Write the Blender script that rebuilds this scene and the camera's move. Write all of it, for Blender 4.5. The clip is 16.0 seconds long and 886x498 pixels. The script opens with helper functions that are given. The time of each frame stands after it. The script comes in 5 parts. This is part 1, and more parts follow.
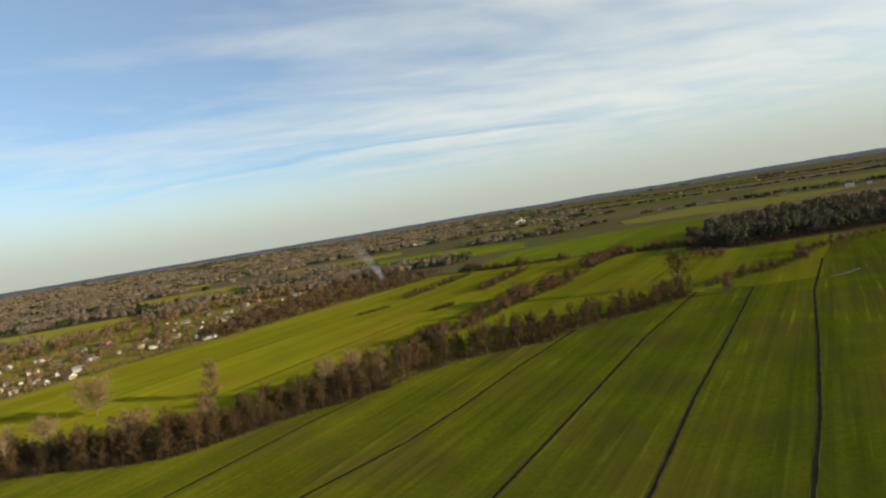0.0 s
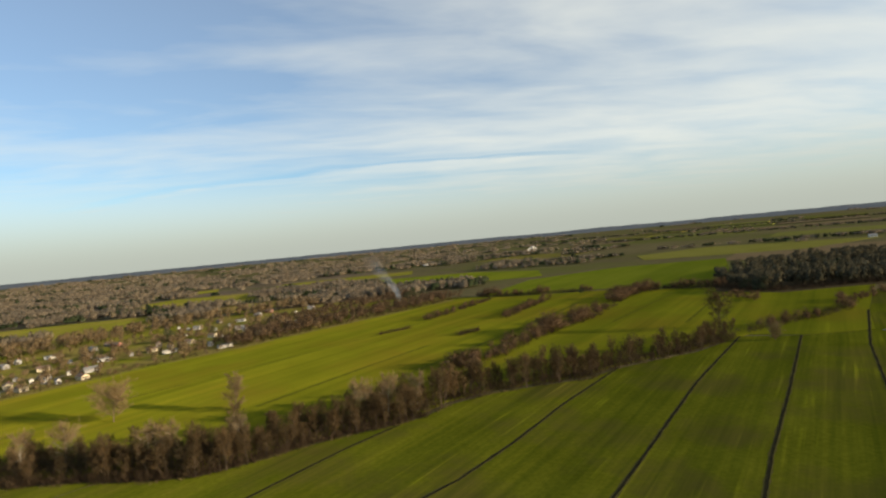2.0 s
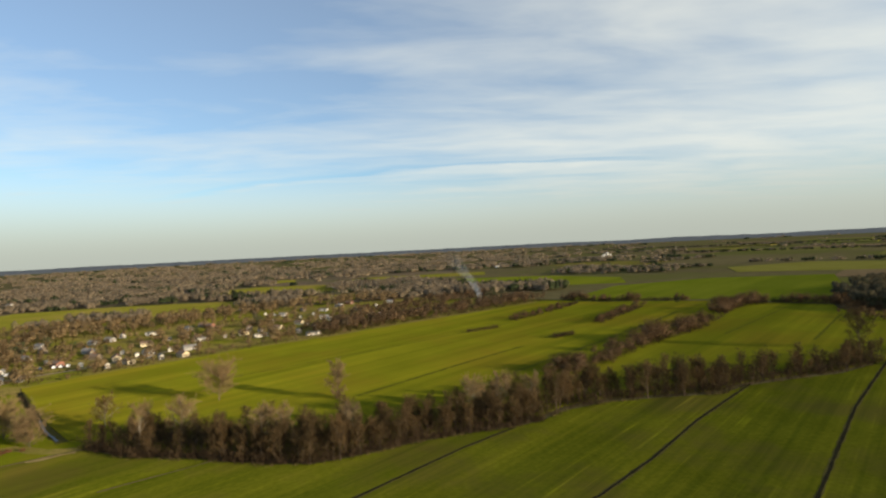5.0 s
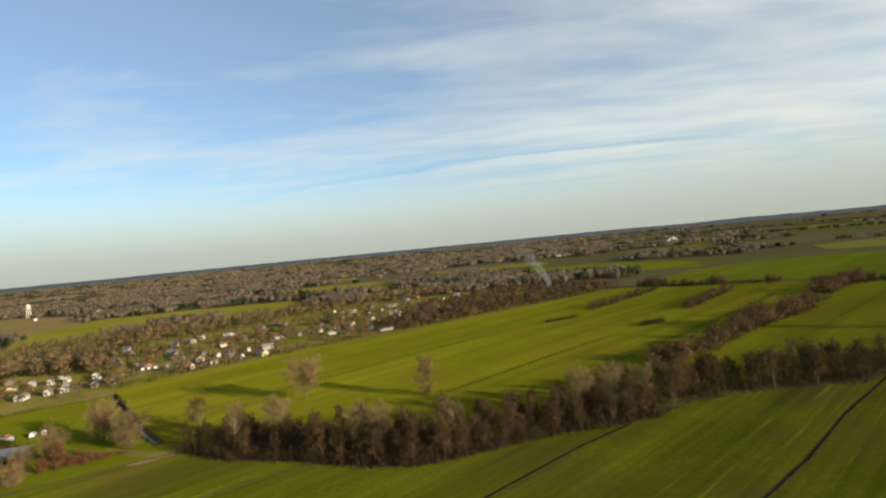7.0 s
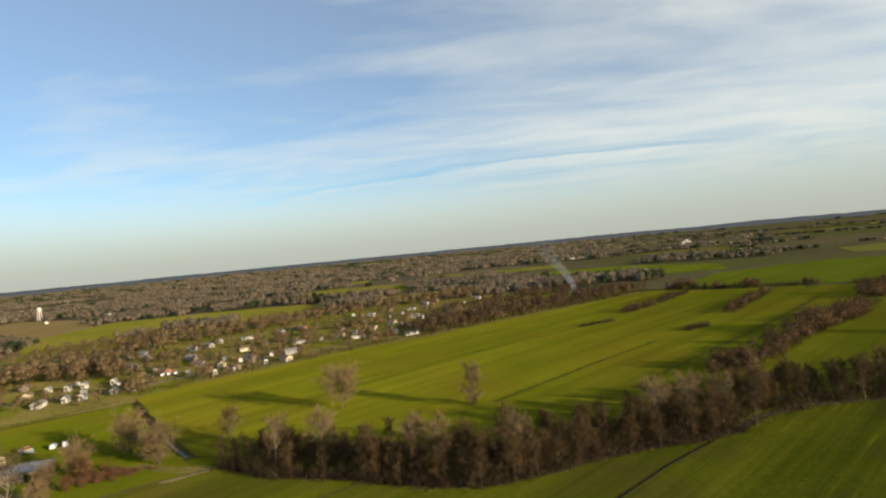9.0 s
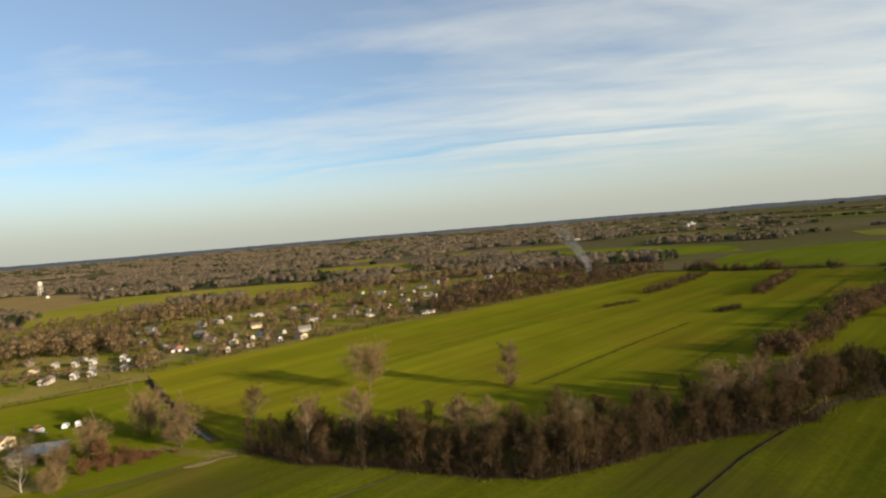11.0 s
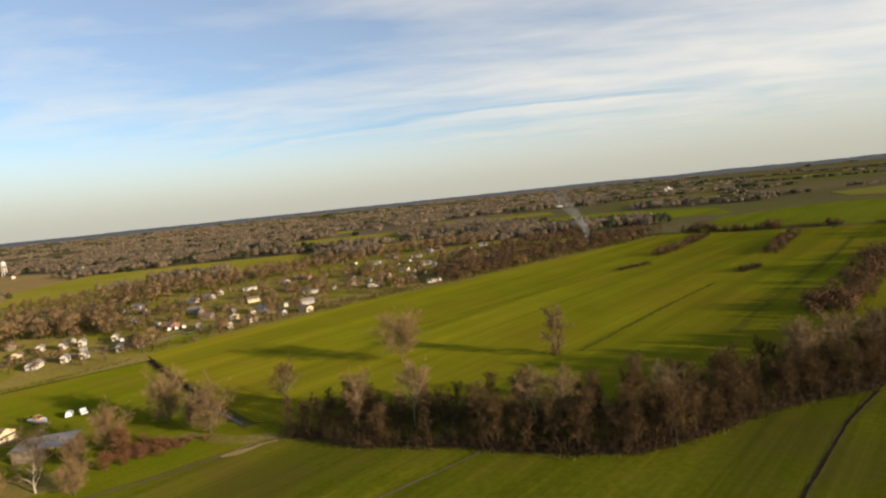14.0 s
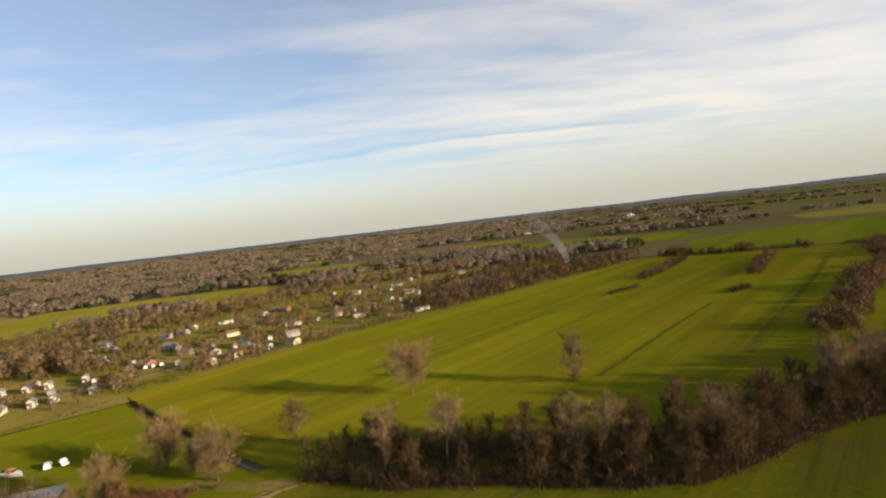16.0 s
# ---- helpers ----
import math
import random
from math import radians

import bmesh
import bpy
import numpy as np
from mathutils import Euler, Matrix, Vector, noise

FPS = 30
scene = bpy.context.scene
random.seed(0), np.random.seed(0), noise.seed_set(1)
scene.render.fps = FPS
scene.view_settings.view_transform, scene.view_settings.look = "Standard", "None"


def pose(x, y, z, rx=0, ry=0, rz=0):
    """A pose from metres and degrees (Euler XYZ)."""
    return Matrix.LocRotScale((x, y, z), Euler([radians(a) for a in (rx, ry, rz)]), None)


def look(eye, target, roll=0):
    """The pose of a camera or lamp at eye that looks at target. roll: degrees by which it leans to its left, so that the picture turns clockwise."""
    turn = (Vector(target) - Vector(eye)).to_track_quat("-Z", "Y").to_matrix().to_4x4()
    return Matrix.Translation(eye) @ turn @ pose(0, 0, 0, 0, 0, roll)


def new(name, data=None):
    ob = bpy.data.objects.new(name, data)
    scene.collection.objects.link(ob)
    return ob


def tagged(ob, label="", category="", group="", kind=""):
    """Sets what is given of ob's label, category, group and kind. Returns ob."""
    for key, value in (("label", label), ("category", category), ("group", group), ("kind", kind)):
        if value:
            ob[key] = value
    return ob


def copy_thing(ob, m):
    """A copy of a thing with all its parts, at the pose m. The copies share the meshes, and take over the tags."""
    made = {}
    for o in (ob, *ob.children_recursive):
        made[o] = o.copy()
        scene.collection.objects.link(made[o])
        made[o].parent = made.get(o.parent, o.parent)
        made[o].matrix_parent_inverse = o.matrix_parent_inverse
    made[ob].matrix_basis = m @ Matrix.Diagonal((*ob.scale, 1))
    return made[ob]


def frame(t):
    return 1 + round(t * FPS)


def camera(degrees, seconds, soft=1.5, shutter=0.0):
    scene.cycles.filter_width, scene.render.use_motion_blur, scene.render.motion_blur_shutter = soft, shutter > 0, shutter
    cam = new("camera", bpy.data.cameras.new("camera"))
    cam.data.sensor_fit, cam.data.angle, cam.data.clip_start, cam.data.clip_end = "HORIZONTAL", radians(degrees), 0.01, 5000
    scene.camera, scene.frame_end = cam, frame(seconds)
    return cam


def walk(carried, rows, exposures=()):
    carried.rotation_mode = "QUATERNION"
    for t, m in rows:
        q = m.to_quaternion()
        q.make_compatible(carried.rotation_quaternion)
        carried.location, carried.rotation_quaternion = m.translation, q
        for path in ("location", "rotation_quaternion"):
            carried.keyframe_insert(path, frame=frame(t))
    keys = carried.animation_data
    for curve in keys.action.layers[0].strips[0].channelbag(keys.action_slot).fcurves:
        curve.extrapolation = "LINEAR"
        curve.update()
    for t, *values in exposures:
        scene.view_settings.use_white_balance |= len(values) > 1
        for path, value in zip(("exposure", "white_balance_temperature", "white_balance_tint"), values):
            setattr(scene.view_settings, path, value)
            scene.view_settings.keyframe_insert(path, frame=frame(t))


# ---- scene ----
cam = camera(79.1, 16.0, soft=2.2)
PATH = [
    (0, (91.68, -80.24, 65.32), (112.21, 17.46, 59.53), -9.41),
    (0.5, (87.67, -76.73, 66.43), (108.12, 20.96, 60.18), -8.78),
    (1, (83.77, -73.37, 67.22), (103.71, 24.42, 60.87), -8.57),
    (1.5, (80.02, -70.29, 67.67), (99.63, 27.71, 64.21), -7.09),
    (2, (76.41, -67.44, 67.81), (96.58, 30.49, 66.10), -5.41),
    (2.5, (72.88, -64.74, 67.75), (94.13, 32.98, 68.16), -4.58),
    (3, (69.39, -62.08, 67.65), (89.43, 35.89, 67.67), -1.86),
    (3.5, (66.05, -59.59, 67.30), (83.04, 38.94, 65.69), -2.18),
    (4, (62.90, -57.24, 66.59), (75.84, 41.92, 65.85), -2.68),
    (4.2, (61.67, -56.24, 66.25), (73.38, 43.08, 66.43), -2.96),
    (6.3, (49.14, -42.28, 62.73), (52.17, 57.65, 60.75), -3.21),
    (6.5, (47.61, -40.80, 62.64), (49.26, 59.18, 61.14), -3.86),
    (7, (43.52, -36.96, 62.64), (42.00, 63.02, 61.73), -5.48),
    (7.5, (39.22, -33.00, 62.66), (37.06, 66.98, 62.30), -6.75),
    (8, (34.87, -29.02, 62.57), (32.35, 70.95, 63.61), -7.39),
    (8.5, (30.55, -25.26, 62.41), (27.69, 74.68, 64.41), -6.46),
    (9, (26.33, -21.76, 62.21), (23.87, 78.21, 62.07), -5.47),
    (9.2, (24.69, -20.42, 62.10), (22.39, 79.55, 62.34), -6.73),
    (11.3, (9.40, -6.65, 60.52), (7.63, 93.24, 56.02), -4.19),
    (11.5, (7.88, -5.51, 60.40), (7.77, 94.37, 55.56), -4.35),
    (12, (4.02, -2.79, 60.10), (5.63, 97.05, 54.55), -3.88),
    (12.5, (0.03, 0.01, 59.67), (0.56, 99.84, 53.87), -3.69),
    (13, (-4.02, 2.85, 59.30), (-3.71, 102.54, 51.50), -4.16),
    (13.5, (-8.10, 5.61, 58.90), (-7.16, 105.05, 48.42), -4.47),
    (14, (-11.98, 7.90, 58.38), (-9.91, 107.41, 48.69), -5.86),
    (14.5, (-15.81, 9.87, 58.05), (-12.07, 109.51, 50.44), -6.06),
    (15, (-19.69, 11.72, 57.81), (-14.43, 111.45, 52.54), -4.66),
    (15.5, (-23.85, 13.78, 57.76), (-15.93, 113.36, 53.03), -5.21),
    (16, (-28.17, 16.02, 57.91), (-18.80, 115.45, 52.91), -6.59),
]
walk(cam, [(t, look(eye, target, roll)) for t, eye, target, roll in PATH], [(0.0, 0.42, 6600, 11), (9.2, 0.41, 6620, 11), (11.5, 0.37, 6850, 14), (12.5, 0.31, 6950, 16), (13.5, 0.35, 7050, 17), (14.0, 0.48, 7100, 18), (14.5, 0.53, 7150, 19), (16.0, 0.57, 7250, 20)])

# ---------------------------------------------------------------- world and sun
SUN_EL, SUN_X, SUN_Y = radians(12.0), 0.85, -0.53
world = bpy.data.worlds.new("sky")
scene.world = world
world.use_nodes = True


def build_sky():
    nt = world.node_tree
    nt.nodes.clear()
    N, L = nt.nodes.new, nt.links.new

    def math_node(op, a, b=None, clamp=False):
        n = N("ShaderNodeMath")
        n.operation, n.use_clamp = op, clamp
        for i, v in enumerate((a, b)):
            if v is None:
                continue
            if isinstance(v, (int, float)):
                n.inputs[i].default_value = v
            else:
                L(v, n.inputs[i])
        return n.outputs[0]

    out, bg = N("ShaderNodeOutputWorld"), N("ShaderNodeBackground")
    sky = N("ShaderNodeTexSky")
    sky.sky_type, sky.sun_disc, sky.sun_elevation = "NISHITA", False, SUN_EL
    sky.sun_rotation = math.atan2(SUN_X, SUN_Y)
    sky.air_density, sky.dust_density, sky.ozone_density = 1.0, 0.4, 3.2
    strength = N("ShaderNodeVectorMath")
    strength.operation = "MULTIPLY"
    strength.inputs[1].default_value = (0.114, 0.129, 0.136)
    L(sky.outputs[0], strength.inputs[0])

    co = N("ShaderNodeTexCoord")
    sep = N("ShaderNodeSeparateXYZ")
    L(co.outputs["Generated"], sep.inputs[0])
    x, y, z = sep.outputs
    # clouds lie on a high flat layer, so that they crowd together towards the horizon
    zz = math_node("ADD", math_node("MAXIMUM", z, 0.0), 0.06)
    px, py = math_node("DIVIDE", x, zz), math_node("DIVIDE", y, zz)
    flat = N("ShaderNodeCombineXYZ")
    L(px, flat.inputs[0])
    L(py, flat.inputs[1])

    def cloud(scale, stretch, angle, detail, rough, seed):
        mp = N("ShaderNodeMapping")
        mp.inputs["Rotation"].default_value = (0, 0, radians(angle))
        mp.inputs["Scale"].default_value = (scale, scale * stretch, 1)
        mp.inputs["Location"].default_value = (seed, seed * 0.37, seed * 0.11)
        L(flat.outputs[0], mp.inputs[0])
        n = N("ShaderNodeTexNoise")
        n.inputs["Scale"].default_value, n.inputs["Detail"].default_value = 1.0, detail
        n.inputs["Roughness"].default_value, n.inputs["Distortion"].default_value = rough, 0.35
        L(mp.outputs[0], n.inputs["Vector"])
        return n.outputs["Fac"]

    veil = cloud(0.34, 1.6, 14, 6.0, 0.55, 3.1)
    streak = cloud(0.9, 2.4, 20, 6.0, 0.52, 8.4)
    both = math_node("ADD", math_node("MULTIPLY", veil, 0.5), math_node("MULTIPLY", streak, 0.5))
    # the cover thickens towards the sun's side of the sky and thins on the other
    side = math_node("ADD", math_node("MULTIPLY", x, 0.50), math_node("MULTIPLY", z, -0.45))
    cover = math_node("ADD", math_node("ADD", math_node("MULTIPLY", math_node("ADD", both, -0.5), 2.3), side), 0.57)
    cover = math_node("MULTIPLY", math_node("SMOOTH_MIN", math_node("MAXIMUM", cover, 0.20), 1.0), 0.90)
    low = N("ShaderNodeMapRange")
    low.interpolation_type = "SMOOTHSTEP"
    for i, v in enumerate((0.0, 0.20, 0.93, 0.0)):
        low.inputs[1 + i].default_value = v
    L(z, low.inputs[0])
    cover = math_node("MAXIMUM", cover, low.outputs[0])
    # a long thin gap in the cloud sheet, where the blue shows
    def ramp(v, lo, hi):
        r = N("ShaderNodeMapRange")
        r.interpolation_type = "SMOOTHSTEP"
        r.inputs[1].default_value, r.inputs[2].default_value = lo, hi
        L(v, r.inputs[0])
        return r.outputs[0]

    bend = math_node("ADD", math_node("MULTIPLY", math_node("MINIMUM", px, 0.0), -0.42), math_node("MULTIPLY", math_node("MAXIMUM", px, 0.0), -0.06))
    wave = math_node("MULTIPLY", math_node("ADD", streak, -0.5), 1.1)
    off = math_node("ABSOLUTE", math_node("ADD", math_node("ADD", py, -4.72), math_node("SUBTRACT", wave, bend)))
    gap = math_node("MULTIPLY", ramp(math_node("MULTIPLY", off, -1.0), -0.24, 0.0), math_node("MULTIPLY", ramp(px, -2.9, -1.6), ramp(math_node("MULTIPLY", px, -1.0), -2.8, -1.7)))
    cover = math_node("MULTIPLY", cover, math_node("SUBTRACT", 1.0, math_node("MULTIPLY", gap, 0.55)))
    tone = N("ShaderNodeMapRange")
    tone.interpolation_type = "SMOOTHSTEP"
    for i, v in enumerate((0.0, 0.16, 0.0, 1.0)):
        tone.inputs[1 + i].default_value = v
    L(z, tone.inputs[0])
    white = N("ShaderNodeMix")
    white.data_type = "RGBA"
    white.inputs["A"].default_value, white.inputs["B"].default_value = (0.362, 0.394, 0.350, 1), (0.642, 0.664, 0.606, 1)
    L(tone.outputs[0], white.inputs["Factor"])
    mix = N("ShaderNodeMix")
    mix.data_type = "RGBA"
    L(cover, mix.inputs["Factor"])
    L(strength.outputs[0], mix.inputs["A"])
    L(white.outputs["Result"], mix.inputs["B"])
    L(mix.outputs["Result"], bg.inputs[0])
    L(bg.outputs[0], out.inputs[0])


build_sky()
sun = new("sun", bpy.data.lights.new("sun", "SUN"))
sun.data.energy, sun.data.angle, sun.data.color = 5.0, radians(0.6), (1.0, 0.83, 0.58)
sun.matrix_world = look((SUN_X * 500, SUN_Y * 500, math.tan(SUN_EL) * 500), (0, 0, 0))

# ---------------------------------------------------------------- materials
ROWS = math.atan2(0.67, 0.74)  # all furrows and ditches run this way


def material(name, dark, light, scale=1.0, fine=12.0, rough=0.9, bump=0.3, metal=0.0, patch=None, patch_scale=0.02, rows=0.0, row_scale=0.35, vary=0.0, bump_size=0.05, spec=0.3, soft=0.0, run=90.0, bands=0.0, lines=0.0, gaps=0.0, gap_scale=1.6):
    """Two tones by a coarse and a fine noise, a third by large patches, streaks along the furrows, and a bump."""
    m = bpy.data.materials.new(name)
    m.use_nodes = True
    nt = m.node_tree
    N, L = nt.nodes.new, nt.links.new
    bsdf = nt.nodes["Principled BSDF"]
    bsdf.inputs["Roughness"].default_value, bsdf.inputs["Metallic"].default_value = rough, metal
    bsdf.inputs["Specular IOR Level"].default_value = spec
    bsdf.inputs["Diffuse Roughness"].default_value = soft
    co = N("ShaderNodeTexCoord")

    def noise_tex(sc, detail=4.0, vec=None, rgh=0.6):
        n = N("ShaderNodeTexNoise")
        n.inputs["Scale"].default_value, n.inputs["Detail"].default_value, n.inputs["Roughness"].default_value = sc, detail, rgh
        L(vec or co.outputs["Object"], n.inputs["Vector"])
        return n.outputs["Fac"]

    def ramp(v, lo, hi):
        r = N("ShaderNodeMapRange")
        r.inputs[1].default_value, r.inputs[2].default_value = lo, hi
        L(v, r.inputs[0])
        return r.outputs[0]

    def blend(f, a, b, mode="MIX"):
        x = N("ShaderNodeMix")
        x.data_type, x.blend_type = "RGBA", mode
        for key, v in (("Factor", f), ("A", a), ("B", b)):
            if isinstance(v, tuple):
                x.inputs[key].default_value = (*v, 1)
            elif isinstance(v, float):
                x.inputs[key].default_value = v
            else:
                L(v, x.inputs[key])
        return x.outputs["Result"]

    coarse, small = noise_tex(scale), noise_tex(fine, 3.0)
    half = blend(0.5, coarse, small)
    colour = blend(ramp(half, 0.36, 0.64), dark, light)
    if patch:
        colour = blend(ramp(noise_tex(patch_scale, 5.0), 0.47, 0.62), colour, patch)
    def furrows(stretch):
        mp = N("ShaderNodeMapping")
        mp.vector_type = "TEXTURE"
        mp.inputs["Rotation"].default_value = (0, 0, ROWS)
        mp.inputs["Scale"].default_value = (stretch, 1.0, 1.0)
        L(co.outputs["Object"], mp.inputs[0])
        return mp.outputs[0]

    if bands:  # broad strips of thicker and thinner growth, as they were sown
        strips = ramp(noise_tex(0.045, 1.0, furrows(14.0), 0.4), 0.40, 0.60)
        colour = blend(bands, colour, blend(1.0, colour, blend(strips, (0.68, 0.74, 0.7), (1.32, 1.24, 1.15)), "MULTIPLY"))
    if lines:  # thin bright lines of thicker growth
        thin = ramp(noise_tex(0.42, 2.0, furrows(34.0), 0.5), 0.57, 0.70)
        patchy = ramp(noise_tex(0.035, 2.0), 0.40, 0.60)
        both = blend(1.0, thin, patchy, "MULTIPLY")
        colour = blend(both, colour, blend(lines, colour, blend(1.0, colour, (1.75, 1.7, 1.3), "MULTIPLY")))
    if rows:
        streaks = ramp(noise_tex(row_scale, 3.0, furrows(run), 0.7), 0.35, 0.68)
        colour = blend(rows, colour, blend(1.0, colour, blend(streaks, (0.42, 0.5, 0.5), (1.5, 1.3, 1.2)), "MULTIPLY"))
    if vary:
        info = N("ShaderNodeObjectInfo")
        colour = blend(vary, colour, blend(1.0, colour, blend(info.outputs["Random"], (0.45, 0.5, 0.55), (1.5, 1.35, 1.2)), "MULTIPLY"))
    L(colour, bsdf.inputs["Base Color"])
    if bump:
        b = N("ShaderNodeBump")
        b.inputs["Strength"].default_value, b.inputs["Distance"].default_value = bump, bump_size
        L(small, b.inputs["Height"])
        L(b.outputs[0], bsdf.inputs["Normal"])
    if gaps:  # a mass of twigs too fine to tell apart, with gaps between them
        clear, mix = N("ShaderNodeBsdfTransparent"), N("ShaderNodeMixShader")
        L(ramp(noise_tex(gap_scale, 2.0), 0.5 - gaps * 0.35, 0.5 + (1 - gaps) * 0.35), mix.inputs[0])
        L(clear.outputs[0], mix.inputs[1])
        L(bsdf.outputs[0], mix.inputs[2])
        L(mix.outputs[0], nt.nodes["Material Output"].inputs["Surface"])
    return m


M = {}
M["ground"] = material("dry_ground", (0.085, 0.073, 0.036), (0.128, 0.110, 0.052), 0.004, 0.05, patch=(0.088, 0.093, 0.026), patch_scale=0.003, bump=0.3, bump_size=0.1, spec=0.0)
# pale blue-grey: the haze of distance is painted into the forest's colour
M["ridge"] = material("haze_tinted_ridge", (0.095, 0.108, 0.122), (0.135, 0.148, 0.160), 0.004, 0.03, bump=0.5, bump_size=2.0, spec=0.0)
M["scrub"] = material("scrub_grass", (0.090, 0.080, 0.021), (0.172, 0.142, 0.044), 0.05, 0.6, patch=(0.104, 0.110, 0.012), patch_scale=0.03, bump=0.35, bump_size=0.2, spec=0.0, soft=0.5)
M["wheat"] = material("young_wheat", (0.106, 0.116, 0.008), (0.148, 0.154, 0.011), 0.03, 1.1, patch=(0.132, 0.120, 0.011), patch_scale=0.013, rows=0.28, row_scale=0.14, bump=0.5, bump_size=0.12, spec=0.0, soft=0.5, bands=0.40, lines=0.25)
M["wheat_near"] = material("thin_wheat", (0.065, 0.076, 0.006), (0.106, 0.116, 0.010), 0.04, 0.6, patch=(0.080, 0.077, 0.014), patch_scale=0.022, rows=0.42, row_scale=0.24, bump=0.5, bump_size=0.12, spec=0.0, soft=0.5, run=45.0, bands=0.35, lines=0.85)
M["wheat_dull"] = material("sparse_wheat", (0.066, 0.080, 0.006), (0.106, 0.118, 0.010), 0.04, 0.6, patch=(0.084, 0.078, 0.014), patch_scale=0.02, rows=0.40, row_scale=0.24, bump=0.5, bump_size=0.12, spec=0.0, soft=0.5, run=45.0, bands=0.4, lines=0.5)
M["lawn"] = material("rough_lawn", (0.070, 0.088, 0.005), (0.114, 0.128, 0.008), 0.05, 1.2, patch=(0.108, 0.104, 0.011), patch_scale=0.03, rows=0.2, row_scale=0.14, bump=0.5, bump_size=0.1, spec=0.0, soft=0.5)
M["far_field"] = material("far_wheat", (0.096, 0.120, 0.009), (0.124, 0.142, 0.014), 0.01, 0.2, bump=0.3, spec=0.0, soft=0.5, bands=0.3)
M["stubble"] = material("stubble", (0.145, 0.140, 0.025), (0.196, 0.178, 0.043), 0.02, 0.3, bump=0.3, spec=0.0, soft=0.5)
M["litter"] = material("leaf_litter", (0.035, 0.028, 0.016), (0.075, 0.058, 0.032), 0.1, 0.8, bump=0.4, spec=0.0)
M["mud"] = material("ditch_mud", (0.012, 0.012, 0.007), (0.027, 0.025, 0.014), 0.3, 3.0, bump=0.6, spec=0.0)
M["bank"] = material("ditch_bank", (0.052, 0.050, 0.014), (0.092, 0.080, 0.026), 0.3, 2.0, bump=0.6, spec=0.0)
M["dry_bank"] = material("pale_dry_grass", (0.100, 0.080, 0.034), (0.165, 0.128, 0.058), 0.3, 2.0, bump=0.6, spec=0.0)
M["sand"] = material("pale_earth", (0.235, 0.172, 0.066), (0.34, 0.250, 0.105), 0.2, 2.0, bump=0.5, spec=0.0)
M["road"] = material("worn_asphalt", (0.235, 0.185, 0.125), (0.325, 0.260, 0.180), 0.2, 3.0, rough=0.95, bump=0.2, spec=0.0)
M["water"] = material("still_water", (0.03, 0.035, 0.035), (0.04, 0.045, 0.045), 0.2, 3.0, rough=0.45, bump=0.08, spec=0.2)
M["bark"] = material("grey_bark", (0.090, 0.068, 0.045), (0.195, 0.152, 0.104), 0.5, 5.0, vary=0.6, bump=0.5)
M["dark_bark"] = material("brown_bark", (0.056, 0.040, 0.025), (0.130, 0.098, 0.064), 0.5, 5.0, vary=0.6, bump=0.5)
M["tan_twigs"] = material("tan_twigs", (0.140, 0.098, 0.048), (0.275, 0.196, 0.102), 0.15, 2.0, vary=0.3, bump=0.0, spec=0.05)
M["pale_bark"] = material("pale_sycamore_bark", (0.24, 0.205, 0.155), (0.48, 0.43, 0.34), 0.5, 3.0, vary=0.3, bump=0.4)
M["twigs"] = material("bare_twigs", (0.060, 0.039, 0.018), (0.132, 0.091, 0.043), 0.15, 2.0, vary=0.6, bump=0.0, spec=0.05)
M["twigs_haze"] = material("finest_bare_twigs", (0.056, 0.037, 0.018), (0.120, 0.083, 0.041), 0.15, 0.5, vary=0.5, bump=0.0, spec=0.0, gaps=0.05, gap_scale=4.0)
M["tan_twigs_haze"] = material("finest_tan_twigs", (0.140, 0.098, 0.048), (0.265, 0.190, 0.100), 0.15, 0.5, vary=0.3, bump=0.0, spec=0.0, gaps=0.07, gap_scale=4.0)
M["leaves_haze"] = material("finest_rusty_leaves", (0.095, 0.045, 0.022), (0.20, 0.105, 0.050), 0.3, 2.0, bump=0.0, spec=0.0, gaps=0.3, gap_scale=4.0)
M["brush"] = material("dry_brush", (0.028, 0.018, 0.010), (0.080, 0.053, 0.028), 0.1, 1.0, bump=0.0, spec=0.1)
# greyer than the near woods: distance haze mixed into the twig colour
M["far_twigs"] = material("hazed_far_woods", (0.135, 0.106, 0.072), (0.225, 0.177, 0.120), 0.03, 0.008, bump=0.0, spec=0.0)
M["woods"] = material("bare_woods", (0.138, 0.094, 0.046), (0.310, 0.214, 0.106), 0.06, 0.3, bump=0.0, spec=0.0)
M["woods_haze"] = material("fine_bare_twigs", (0.128, 0.088, 0.045), (0.290, 0.204, 0.106), 0.045, 0.02, bump=0.0, spec=0.0, gaps=0.42)
# the far twig masses carry the same haze in their colour
M["far_haze"] = material("hazed_far_twigs", (0.164, 0.128, 0.085), (0.264, 0.208, 0.138), 0.02, 0.006, bump=0.0, spec=0.0, gaps=0.42)
M["hedge_haze"] = material("fine_hedge_twigs", (0.088, 0.056, 0.033), (0.172, 0.116, 0.066), 0.06, 0.02, bump=0.0, spec=0.0, gaps=0.34)
M["dark_haze"] = material("fine_dark_twigs", (0.052, 0.048, 0.030), (0.112, 0.098, 0.058), 0.05, 0.02, bump=0.0, spec=0.0, gaps=0.55)
M["ever_haze"] = material("far_fine_leaves", (0.022, 0.030, 0.014), (0.050, 0.062, 0.028), 0.05, 0.02, bump=0.0, spec=0.0, gaps=0.7)
M["hedge"] = material("bare_hedge", (0.088, 0.054, 0.030), (0.168, 0.110, 0.060), 0.05, 0.4, bump=0.0, spec=0.0)
M["dark_woods"] = material("bare_dark_woods", (0.050, 0.044, 0.028), (0.112, 0.095, 0.057), 0.03, 0.6, bump=0.0, spec=0.05)
